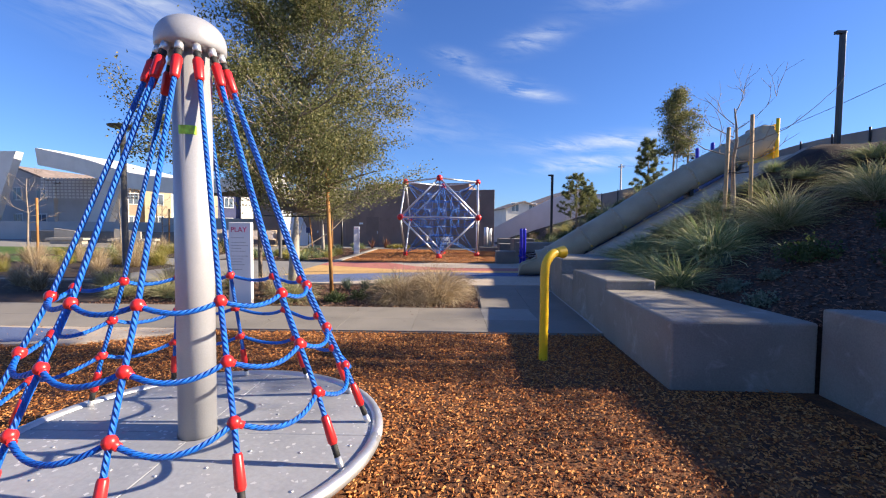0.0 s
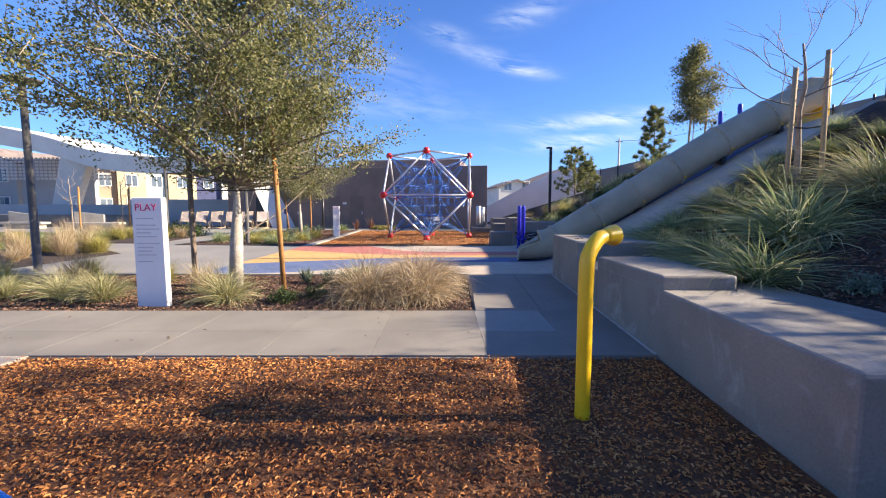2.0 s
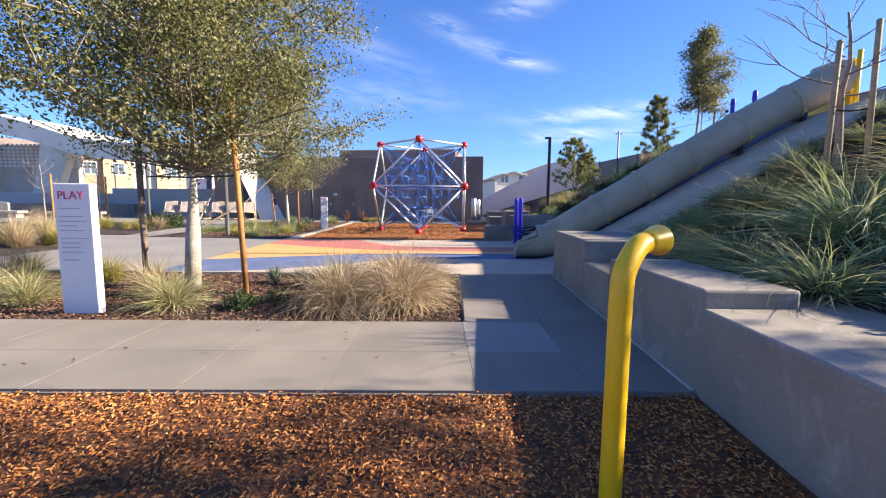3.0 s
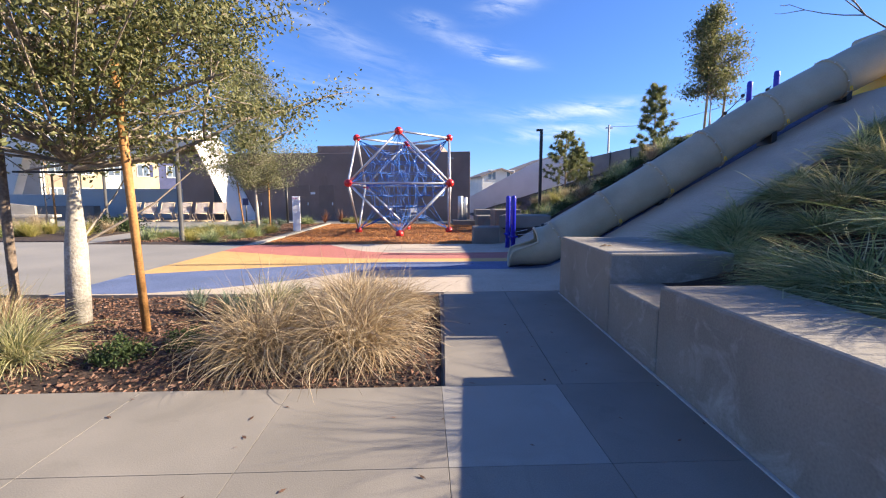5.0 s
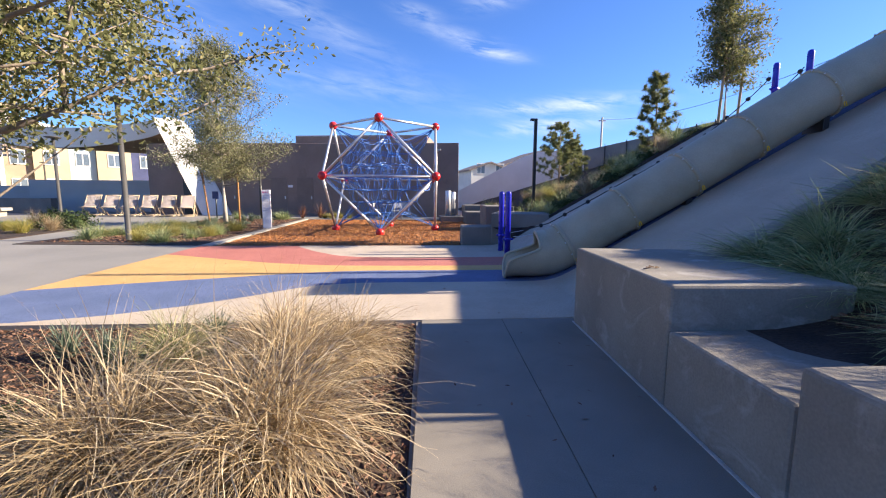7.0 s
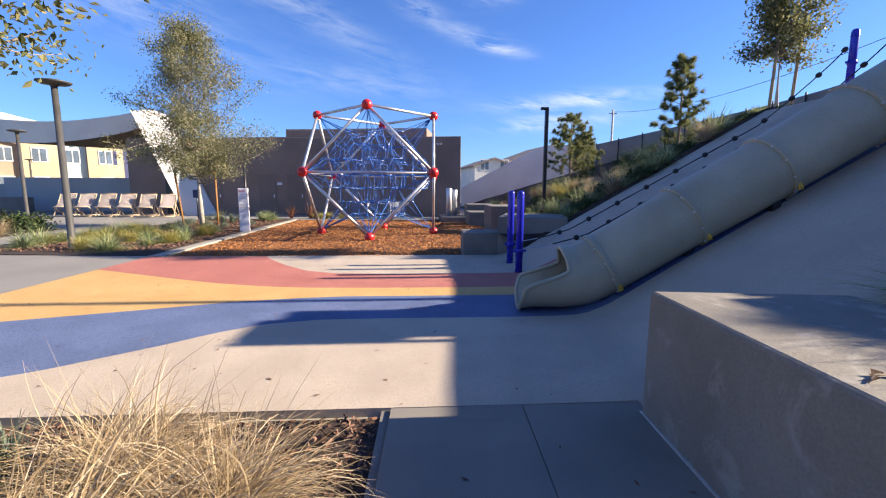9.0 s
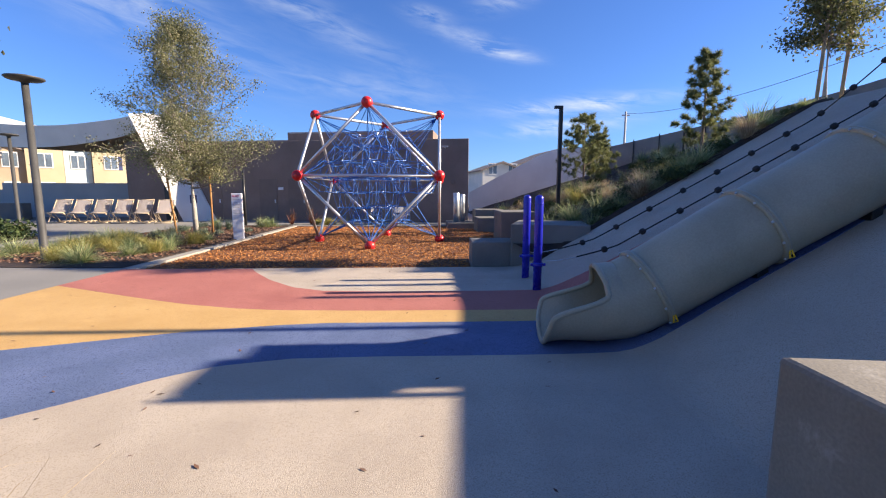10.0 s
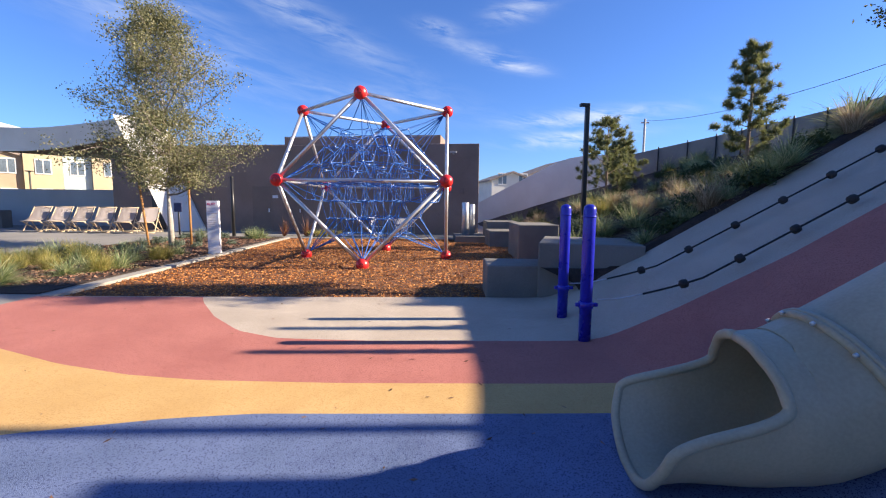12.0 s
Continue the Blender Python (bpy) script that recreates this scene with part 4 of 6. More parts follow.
# ---- buildings ----
def long_building():
    a, b = Vector((3.12, 30.35, 0)), Vector((-15.4, 33.35, 0))
    ang = math.degrees(math.atan2(-(b.y - a.y), -(b.x - a.x)))
    L = (b - a).length
    h = thing("service_building", b.x, b.y, -0.05, "long low brown rendered building with a flat roof", "building", ang)
    part("wall", prism([(0, 0), (L, 0), (L - 1.7, 7), (0, 7)], 0, 4.2, 0.02), M_BROWN, h, "brown rendered wall")
    part("roof", box(0.1, L - 1.8, 0.1, 6.9, 4.202, 4.25), M_ROOF, h)
    screen = part("roof_screen", box(8.6, L - 2.0, 1.6, 6.5, 4.25, 4.86, 0.02), M_BROWN, h, "low screen on the roof")
    for k in range(8):
        part("screen_rail", box(8.7 + k * 1.0, 9.6 + k * 1.0, 1.585, 1.602, 4.79, 4.83), M_GREYWALL, screen)
    for x0, w in ((7.7, 0.98), (9.3, 0.98), (4.6, 0.95)):
        d = part("door", box(x0, x0 + w, -0.02, 0.02, 0.02, 2.25, 0.006), M_BROWN2, h, "flush brown steel door")
        part("handle", box(x0 + w - 0.14, x0 + w - 0.08, -0.06, -0.018, 1.0, 1.18, 0.008), M_STEEL, d)
    for x, z, m in ((8.9, 1.75, M_WHITE), (3.75, 1.55, M_WHITE)):
        part("door_sign", box(x - 0.14, x + 0.14, -0.035, -0.01, z - 0.07, z + 0.07, 0.004), m, h)
    for x in (13.5, 17.6):
        lt = part("wall_light", box(x - 0.03, x + 0.03, -0.16, 0.0, 3.72, 3.78), M_GREYWALL, h)
        part("light_bar", box(x - 0.16, x + 0.16, -0.2, -0.14, 3.76, 3.84, 0.01), M_GREYWALL, lt)
    part("wall_box", box(17.9, 18.1, -0.06, 0.0, 1.95, 2.2, 0.01), M_BROWN2, h)
    # recess with the washroom door and round sign
    part("recess", box(2.2, 2.9, -0.012, 0.004, 0.05, 2.2, 0.004), M_BLACK, h, "dark doorway")
    rs = lathe([(0.30, -0.006), (0.30, 0.006)], 32)
    bmesh.ops.transform(rs, matrix=pose(3.5, -0.012, 1.62, 90), verts=rs.verts)
    part("round_sign", rs, M_BLACK, h, "round sign with a white triangle")
    tri = bmesh.new()
    vs = [tri.verts.new(p) for p in ((3.28, -0.022, 1.5), (3.72, -0.022, 1.5), (3.5, -0.022, 1.88))]
    tri.faces.new(vs)
    part("triangle", tri, M_WHITE, h)


def canopy():
    """The swooping white shell roof with its slanted legs."""
    c = thing("shell_canopy", -14, 33, 0, "sweeping white shell canopy on slanted legs", "canopy")
    o = Vector((-14, 33, 0))
    run = smooth_path([(-13.9, 32.6, 5.62), (-15.4, 32.7, 5.30), (-18.5, 32.9, 5.0), (-22, 33.6, 5.16), (-28, 37, 6.0), (-35, 40.5, 7.7), (-41, 42, 8.95)], 8)
    bm = bmesh.new()
    rows = []
    for i, p in enumerate(run):
        t = i / (len(run) - 1)
        deep = 0.75 + 0.9 * t
        q = p - o
        back = Vector((0.8, 8.0 * min(1.0, 0.12 + 3.0 * t) * (1 - 0.6 * smoothstep(0.45, 0.85, t)), 0.5 * math.sin(math.pi * max(0.0, (t - 0.45) / 0.55)) - 0.15))
        rows.append([bm.verts.new(q), bm.verts.new(q + back * 0.5 + Vector((0, 0, 0.12))), bm.verts.new(q + back),
                     bm.verts.new(q + back + Vector((0, 0, -0.6))), bm.verts.new(q + back * 0.5 + Vector((0, 0, -deep * 0.6))), bm.verts.new(q + Vector((0, 0.25, -deep)))])
    for a, b in zip(rows, rows[1:]):
        for k in range(6):
            bm.faces.new((a[k], a[(k + 1) % 6], b[(k + 1) % 6], b[k]))
    bm.faces.new(rows[0])
    bm.faces.new(rows[-1][::-1])
    bmesh.ops.recalc_face_normals(bm, faces=bm.faces)
    part("shell", bm, M_WPAINT, c, "white plastered shell roof")
    so, prev = bmesh.new(), None
    for i, p in enumerate(run):
        t = i / (len(run) - 1)
        deep = 0.75 + 0.9 * t
        q = p - o
        wide = 7.6 * min(1.0, 0.12 + 3.0 * t)
        row = [so.verts.new(q + Vector((0, 0.3, -deep - 0.012))), so.verts.new(q + Vector((0.4, wide * 0.5, -deep * 0.75 - 0.16))), so.verts.new(q + Vector((0.8, wide, -0.85)))]
        if prev:
            for k in range(2):
                so.faces.new((prev[k], prev[k + 1], row[k + 1], row[k]))
        prev = row
    bmesh.ops.solidify(so, geom=list(so.faces), thickness=0.02)
    part("soffit", so, M_TAN, c, "tan plastered soffit")

    def leg(a, b, wa, wb, depth, turn=0.0):
        g = bmesh.new()
        lo = [g.verts.new(Vector(p) - o) for p in ((a[0] - wa, a[1], a[2]), (a[0] + wa, a[1] + turn, a[2]), (a[0] + wa, a[1] + turn + depth, a[2]), (a[0] - wa, a[1] + depth, a[2]))]
        hi = [g.verts.new(Vector(p) - o) for p in ((b[0] - wb, b[1], b[2]), (b[0] + wb, b[1] + turn, b[2]), (b[0] + wb, b[1] + turn + depth, b[2]), (b[0] - wb, b[1] + depth, b[2]))]
        g.faces.new(lo[::-1]), g.faces.new(hi)
        for k in range(4):
            g.faces.new((lo[k], lo[(k + 1) % 4], hi[(k + 1) % 4], hi[k]))
        bmesh.ops.recalc_face_normals(g, faces=g.faces)
        part("leg", g, M_WPAINT, c, "slanted white leg")

    leg((-10.87, 31.5, -0.05), (-13.45, 31.7, 5.45), 0.62, 0.52, 0.4, 0.9)
    leg((-34.6, 41.0, -0.05), (-31.2, 39.5, 6.6), 0.9, 1.3, 0.8)
    leg((-48.5, 43.0, -0.05), (-44.5, 42.0, 8.6), 1.2, 1.6, 0.8)
    # stage wall under the high end, with a pierced screen
    part("stage_wall", box(-50 + 14, -35.5 + 14, 13.5, 14.0, -0.05, 6.4, 0.02), M_GREYWALL, c, "grey stage back wall")
    bm = bmesh.new()
    for i in range(26):
        for j in range(7):
            x, z = -43.5 + 0.42 * i, 4.2 + 0.33 * j
            box(x + 14, x + 14.26, 12.1, 12.16, z, z + 0.2, 0, bm=bm)
    tagged(part("pierced_screen", bm, M_WPAINT, c, "white pierced screen"), kind="stuff")


def house(name, x, y, rz, w, d, h, material, label, gable=True, cols=3, rows=2, navy=False):
    g = thing(name, x, y, -0.05, label, "house", rz, "distant houses")
    pk = h + w * 0.18
    body = bmesh.new()
    side = [(0, 0), (w, 0), (w, h), (w / 2, pk), (0, h)]
    f0, f1 = [body.verts.new((px, 0, pz)) for px, pz in side], [body.verts.new((px, d, pz)) for px, pz in side]
    body.faces.new(f0), body.faces.new(f1[::-1])
    for k in range(5):
        body.faces.new((f0[k], f1[k], f1[(k + 1) % 5], f0[(k + 1) % 5]))
    bmesh.ops.recalc_face_normals(body, faces=body.faces)
    part("wall", body, material, g)
    bm = bmesh.new()
    e = 0.35
    pts = [(-e, h - 0.1), (w / 2, pk), (w + e, h - 0.1), (w + e, h + 0.1), (w / 2, pk + 0.22), (-e, h + 0.1)]
    lo, hi = [bm.verts.new((px, -e, pz)) for px, pz in pts], [bm.verts.new((px, d + e, pz)) for px, pz in pts]
    bm.faces.new(lo), bm.faces.new(hi[::-1])
    for k in range(6):
        bm.faces.new((lo[k], hi[k], hi[(k + 1) % 6], lo[(k + 1) % 6]))
    bmesh.ops.recalc_face_normals(bm, faces=bm.faces)
    part("roof", bm, M_ROOF, g, "shallow tiled roof")
    for i in range(cols):
        for j in range(rows):
            cx, cz = w * (i + 0.5) / cols, 1.2 + 2.9 * j
            ww = part("window", box(cx - 0.62, cx + 0.62, -0.06, 0.02, cz - 0.05, cz + 1.45, 0.01), M_WPAINT, g)
            for s in (-1, 1):
                part("pane", box(cx + s * 0.29 - 0.24, cx + s * 0.29 + 0.24, -0.075, -0.05, cz + 0.07, cz + 1.33), M_PANE, ww)
            if navy:
                part("shutter", box(cx + 0.66, cx + 1.0, -0.05, 0.0, cz - 0.05, cz + 1.45, 0.01), M_NAVY, g, "navy shutter")
    return g


long_building()
canopy()
for k, (w, h, m, lb, nv) in enumerate(((3.4, 6.2, M_FENCE, "grey stucco town house behind the plaza wall", False), (2.2, 5.7, M_TAN, "narrow tan town house bay", False), (2.9, 6.5, M_CREAM, "sunlit cream stucco town house behind the plaza wall", False),
                                      (2.3, 6.0, M_PALEBLUE, "pale blue town house bay", False), (3.2, 6.4, M_CREAM, "cream stucco town house with navy shutters", True), (3.0, 6.1, M_NAVY, "navy clad town house", False), (4.0, 6.4, M_STUCCO, "pale stucco town house with navy shutters", True))):
    run_x = (0.0, 3.4, 5.6, 8.5, 10.8, 14.0, 17.0)[k]
    set_back = 0.5 * (k % 2)
    house("town_house", -43.0 + run_x * 0.766 - set_back * 0.643, 50.3 + run_x * 0.643 + set_back * 0.766, 40, w - 0.04, 8, h, m, lb, cols=1, navy=nv)
house("house", -52, 47, -6, 9, 8, 6.0, M_GREYWALL, "grey stucco town house in shade")
house("house", -60, 66, -6, 10, 9, 6.5, M_STUCCO, "pale stucco town house behind the lawn")
house("house", 8.6, 66, 8, 5.5, 9, 4.6, M_STUCCO, "pale gabled house beyond the wall", cols=2)
house("house", 14.5, 72, 8, 14, 10, 5.6, M_STUCCO, "long house with brown tiled roof beyond the wall", cols=4)
structure(obj("plaza_wall", box(-24.5, -15.45, 36, 36.3, -0.1, 2.06, 0.02), M_GREYWALL), "grey rendered plaza wall", "wall")
structure(obj("wall_far", box(-70, -24.6, 40, 40.3, -0.1, 1.7, 0.02), M_GREYWALL), "low grey wall behind the lawn", "wall")

# curved hill-top wall and screened fence
FENCE = [(4.4, 42.5, 1.55), (6.9, 40.2, 3.0), (9.6, 38.0, 4.36), (12.2, 34.8, 4.3), (14.4, 31.0, 4.75), (14.7, 27.0, 4.78), (14.4, 22.5, 4.75), (13.6, 17.0, 4.8), (12.9, 12.0, 4.5), (12.6, 6.0, 4.5), (12.6, -14.0, 4.5)]
bm = bmesh.new()
run = smooth_path(FENCE[:4], 6)
for p, q in zip(run, run[1:]):
    d = (q - p).normalized()
    nrm = Vector((d.y, -d.x, 0)) * -0.2
    prism([(p.x, p.y), (q.x, q.y), (q.x + nrm.x, q.y + nrm.y), (p.x + nrm.x, p.y + nrm.y)], -0.1, [p.z, q.z, q.z, p.z], bm=bm)
structure(obj("wall_ramp", bm, M_WPAINT), "pale retaining wall rising round the hill", "wall")
fence = thing("screened_fence", 14, 20, 3.0, "hill-top fence screened with grey fabric", "fence")
fo = Vector((14, 20, 3.0))
bm, prev = bmesh.new(), None
run = smooth_path(FENCE[3:], 6)
for i, p in enumerate(run):
    za = hill(p.x, p.y) - 0.1
    row = [bm.verts.new((p.x - fo.x + dx, p.y - fo.y, z - fo.z)) for dx, z in ((0, za), (0, p.z), (0.02, p.z), (0.02, za))]
    if prev:
        for k in range(4):
            bm.faces.new((prev[k], prev[(k + 1) % 4], row[(k + 1) % 4], row[k]))
    prev = row
    if i % 2 == 0:
        part("fence_post", tube([(p.x - fo.x - 0.05, p.y - fo.y, za - fo.z), (p.x - fo.x - 0.05, p.y - fo.y, p.z - fo.z + 0.08)], 0.03, 8), M_BLACK, fence)
bmesh.ops.recalc_face_normals(bm, faces=bm.faces)
part("fabric", bm, M_FENCE, fence)


# ---- utility line ----
def utility_pole(x, y, z0, z1, material, label):
    p = thing("utility_pole", x, y, z0, label, "utility pole", 0, "utility poles")
    part("shaft", tube([(0, 0, 0), (0, 0, z1 - z0)], [0.12, 0.08], 12), material, p)
    part("crossarm", box(-0.32, 0.32, -0.05, 0.05, z1 - z0 - 0.34, z1 - z0 - 0.24, 0.01), material, p)
    return p


utility_pole(17.5, 16.8, 3.0, 7.7, M_GREYWALL, "pale utility pole behind the hilltop fence")
utility_pole(17.3, 44.1, -0.1, 8.1, M_GREYWALL, "slim pale utility pole beyond the hill")
pts = [(0, 27.3 * t, 0.45 * t - 1.15 * 4 * t * (1 - t)) for t in np.linspace(0, 1, 25)]
tagged(obj("power_cable", tube(pts, 0.012, 6), M_BLACKRUB, loc=(17.4, 16.8, 7.5)), "black sagging power cable", "cable", "power cables")


# ---- plaza furniture ----
def bollard(x, y, h, r, label):
    b = thing("bollard", x, y, -0.01, label, "bollard", 0, "steel bollards")
    part("shaft", lathe([(r, 0), (r, h - 0.03), (r - 0.015, h - 0.008), (0.01, h)], 24), M_STEEL, b)
    part("base_ring", lathe([(r + 0.03, 0), (r + 0.03, 0.015), (r, 0.02)], 24), M_STEEL, b)


bollard(2.32, 27.6, 1.50, 0.14, "tall brushed steel bollard on a concrete plinth")
bollard(2.62, 27.95, 1.44, 0.11, "slim brushed steel bollard on a concrete plinth")


def picnic_table(x, y, rz):
    t = thing("cafe_table", x, y, 0.0, "small grey outdoor table by the brown building", "table", rz)
    part("tabletop", lathe([(0.46, 0.71), (0.48, 0.72), (0.48, 0.745), (0.46, 0.755)], 28), M_SILVER, t)
    part("column", tube([(0, 0, 0.02), (0, 0, 0.71)], 0.035, 10), M_SILVER, t)
    part("foot", lathe([(0.26, 0.0), (0.26, 0.015), (0.05, 0.03)], 24), M_SILVER, t)


def cafe_chair(x, y, rz):
    c = thing("cafe_chair", x, y, 0.0, "grey metal outdoor chair by the table", "chair", rz, "cafe chairs")
    part("seat", box(-0.21, 0.21, -0.21, 0.21, 0.43, 0.455, 0.01), M_SILVER, c)
    part("backrest", box(-0.21, 0.21, 0.19, 0.215, 0.60, 0.84, 0.01), M_SILVER, c)
    for sx in (-0.19, 0.19):
        for sy in (-0.19, 0.20):
            part("leg", tube([(sx, sy, 0), (sx, sy, 0.84 if sy > 0 else 0.43)], 0.014, 6), M_SILVER, c)


picnic_table(-0.55, 28.9, 0)
for a in (20, 140, 260):
    cafe_chair(-0.55 + 0.78 * math.sin(radians(a)), 28.9 - 0.78 * math.cos(radians(a)), a + 180)

sg = thing("post_sign", -9.6, 29.0, -0.01, "small blue notice sign on a dark post", "sign")
part("post", tube([(0, 0, 0), (0, 0, 1.35)], 0.035, 8), M_BLACK, sg)
part("plate", box(-0.16, 0.16, -0.05, -0.03, 1.0, 1.38, 0.01), M_NAVY, sg)
tagged(obj("slim_pole", tube([(0, 0, 0), (0, 0, 2.5)], [0.07, 0.06], 12), M_BLACK, loc=(-7.3, 28.9, -0.02)), "slim grey metal pole beside the planting strip", "pole")


def slab_bench(x, y, rz, w):
    b = thing("slab_bench", x, y, -0.01, "pale concrete bench with an angled back on the plaza", "bench", rz, "plaza benches")
    part("seat_slab", box(-w / 2, w / 2, -0.4, 0.4, 0.30, 0.46, 0.02), M_KERB, b)
    part("plinth", box(-w / 2 + 0.2, w / 2 - 0.2, -0.28, 0.28, 0.0, 0.302, 0.01), M_KERB, b)
    bk = prism([(-w / 2 + 0.1, 0.22), (w * 0.1, 0.22), (w * 0.1, 0.38), (-w / 2 + 0.1, 0.38)], 0.455, [1.15, 0.95, 0.95, 1.15], 0.01)
    part("back", bk, M_KERB, b)


slab_bench(-22.2, 29.8, 10, 3.0)
slab_bench(-27.5, 30.5, 4, 2.6)
tagged(obj("seat_wall", box(-33, -21.0, 33.2, 33.8, -0.05, 0.9, 0.03), M_DARKBLOCK), "long dark concrete seat wall on the plaza", "wall")


# ---- plants ----
def blades(seed, n, height, spread, droop, width=0.006, base=0.10, seg=4, stiff=1.0, dome=False):
    """A clump of arching blades, each a tapering strip folded from the clump's heart."""
    r = np.random.RandomState(seed)
    az = r.uniform(0, 2 * np.pi, n)
    tilt = np.abs(r.normal(0, 0.55, n)).clip(0, 1.25)
    if dome:
        tilt = np.arccos(r.uniform(0.02, 1.0, n))
    L = height * r.uniform(0.55, 1.15, n)
    br = base * np.sqrt(r.uniform(0, 1, n))
    ba = r.uniform(0, 2 * np.pi, n)
    t = np.linspace(0, 1, seg + 1)
    ang = tilt[:, None] * (0.85 if dome else 0.6) + (tilt * spread + droop * r.uniform(0.5, 1.3, n))[:, None] * t[None] ** stiff
    step = (L / seg)[:, None]
    out = np.concatenate([np.zeros((n, 1)), np.cumsum(np.sin(ang[:, 1:]) * step, 1)], 1)
    up = np.concatenate([np.zeros((n, 1)), np.cumsum(np.cos(ang[:, 1:]) * step, 1)], 1)
    x = (br * np.cos(ba))[:, None] + out * np.cos(az)[:, None]
    y = (br * np.sin(ba))[:, None] + out * np.sin(az)[:, None]
    z = np.maximum(up, 0.01 + 0.02 * r.uniform(0, 1, (n, 1)))
    tw = az + np.pi / 2 + r.normal(0, 0.5, n)
    w = width * r.uniform(0.6, 1.3, n)[:, None] * (1 - 0.92 * t ** 1.5)[None] / 2
    dx, dy = np.cos(tw)[:, None] * w, np.sin(tw)[:, None] * w
    a, b = np.stack([x - dx, y - dy, z], -1), np.stack([x + dx, y + dy, z + 0.0], -1)
    v = np.stack([a, b], 2).reshape(-1, 3)
    i = (np.arange(n) * (seg + 1) * 2)[:, None] + np.arange(seg)[None] * 2
    f = np.stack([i, i + 1, i + 3, i + 2], -1).reshape(-1, 4)
    return v, f


def fountain(seed, n, length, width, base, seg=6, bend=1.3, open_to=1.05):
    """A tussock whose blades rise from the heart, arch over and hang to the ground."""
    r = np.random.RandomState(seed)
    az, ba = r.uniform(0, 2 * np.pi, n), r.uniform(0, 2 * np.pi, n)
    lock = 0.22 * np.sin(az * 7 + seed) + 0.16 * np.sin(az * 13 + 2 * seed)
    a0 = open_to * r.uniform(0, 1, n) ** 0.65
    a1 = a0 + bend * r.uniform(0.45, 1.45, n)
    stray = r.uniform(0, 1, n) < 0.035
    a1 = np.where(stray, a0 + 0.35, a1)
    L = length * r.uniform(0.6, 1.15, n) * (1 + lock * 0.5) * np.where(stray, 1.15, 1.0)
    br = base * np.sqrt(r.uniform(0, 1, n))
    t = np.linspace(0, 1, seg + 1)
    ang = a0[:, None] + (a1 - a0)[:, None] * t[None] ** 1.7
    step = (L / seg)[:, None]
    out = np.concatenate([np.zeros((n, 1)), np.cumsum(np.sin(ang[:, 1:]) * step, 1)], 1)
    up = np.concatenate([np.zeros((n, 1)), np.cumsum(np.cos(ang[:, 1:]) * step, 1)], 1)
    az2 = az[:, None] + r.normal(0, 0.22, n)[:, None] * t[None] ** 2
    x = (br * np.cos(ba))[:, None] + out * np.cos(az2)
    y = (br * np.sin(ba))[:, None] + out * np.sin(az2)
    z = np.maximum(up, 0.008 + 0.03 * r.uniform(0, 1, (n, 1)) * (1 - 0.5 * t[None]))
    tw = az + np.pi / 2 + r.normal(0, 0.6, n)
    w = width * r.uniform(0.5, 1.3, n)[:, None] * (1 - 0.9 * t ** 1.6)[None] / 2
    dx, dy = np.cos(tw)[:, None] * w, np.sin(tw)[:, None] * w
    dz = r.normal(0, 0.5, n)[:, None] * w
    v = np.stack([np.stack([x - dx, y - dy, z - dz], -1), np.stack([x + dx, y + dy, z + dz], -1)], 2).reshape(-1, 3)
    i = (np.arange(n) * (seg + 1) * 2)[:, None] + np.arange(seg)[None] * 2
    return v, np.stack([i, i + 1, i + 3, i + 2], -1).reshape(-1, 4)


def fountain_meshes(name, material, seeds, **kw):
    return [mesh_from(name, *fountain(s, **kw), material) for s in seeds]


def clump_meshes(name, material, seeds, **kw):
    return [mesh_from(name, *blades(s, **kw), material) for s in seeds]


R = random.Random(11)


def plant(name, meshes, x, y, z, size, label, category, group, tilt=6, wide=1.0):
    ob = new(name, R.choice(meshes))
    ob.matrix_basis = pose(x, y, z, R.uniform(-tilt, tilt), R.uniform(-tilt, tilt), R.uniform(0, 360)) @ Matrix.Diagonal((size * wide, size * wide, size * R.uniform(0.88, 1.1), 1))
    return tagged(ob, label, category, group)


DRY_BIG = fountain_meshes("dry_tussock", M_DRY, (1, 2, 3), n=1900, length=0.81, width=0.007, base=0.20, seg=7, bend=1.75, open_to=1.1)
DRY = clump_meshes("dry_grass", M_DRY, (4, 5), n=650, height=0.6, spread=0.9, droop=0.6, width=0.008)
GREEN = clump_meshes("green_grass", M_GREEN, (6, 7, 8), n=640, height=0.62, spread=0.5, droop=0.35, width=0.013, base=0.12, dome=True)
GREENBIG = fountain_meshes("green_mound", M_GREEN, (31, 32, 33), n=950, length=0.98, width=0.013, base=0.12, seg=6, bend=1.15, open_to=1.2)
PALEBIG = fountain_meshes("straw_mound", M_STRAWG, (34, 35), n=950, length=0.98, width=0.011, base=0.12, seg=6, bend=1.0, open_to=1.15)
GRNYEL = clump_meshes("yellow_green_grass", M_GRNYEL, (9, 10), n=700, height=0.55, spread=0.9, droop=0.7, width=0.009, base=0.12)
BLUEG = clump_meshes("blue_green_rosette", M_BLUEG, (12, 13), n=160, height=0.36, spread=0.9, droop=0.15, width=0.022, base=0.05)
PLUME = clump_meshes("feather_grass", M_DRY, (14,), n=420, height=0.85, spread=0.6, droop=0.25, width=0.007, base=0.10)
REDP = clump_meshes("bronze_flax", M_REDLEAF, (15,), n=45, height=0.9, spread=0.7, droop=0.1, width=0.045, base=0.06)


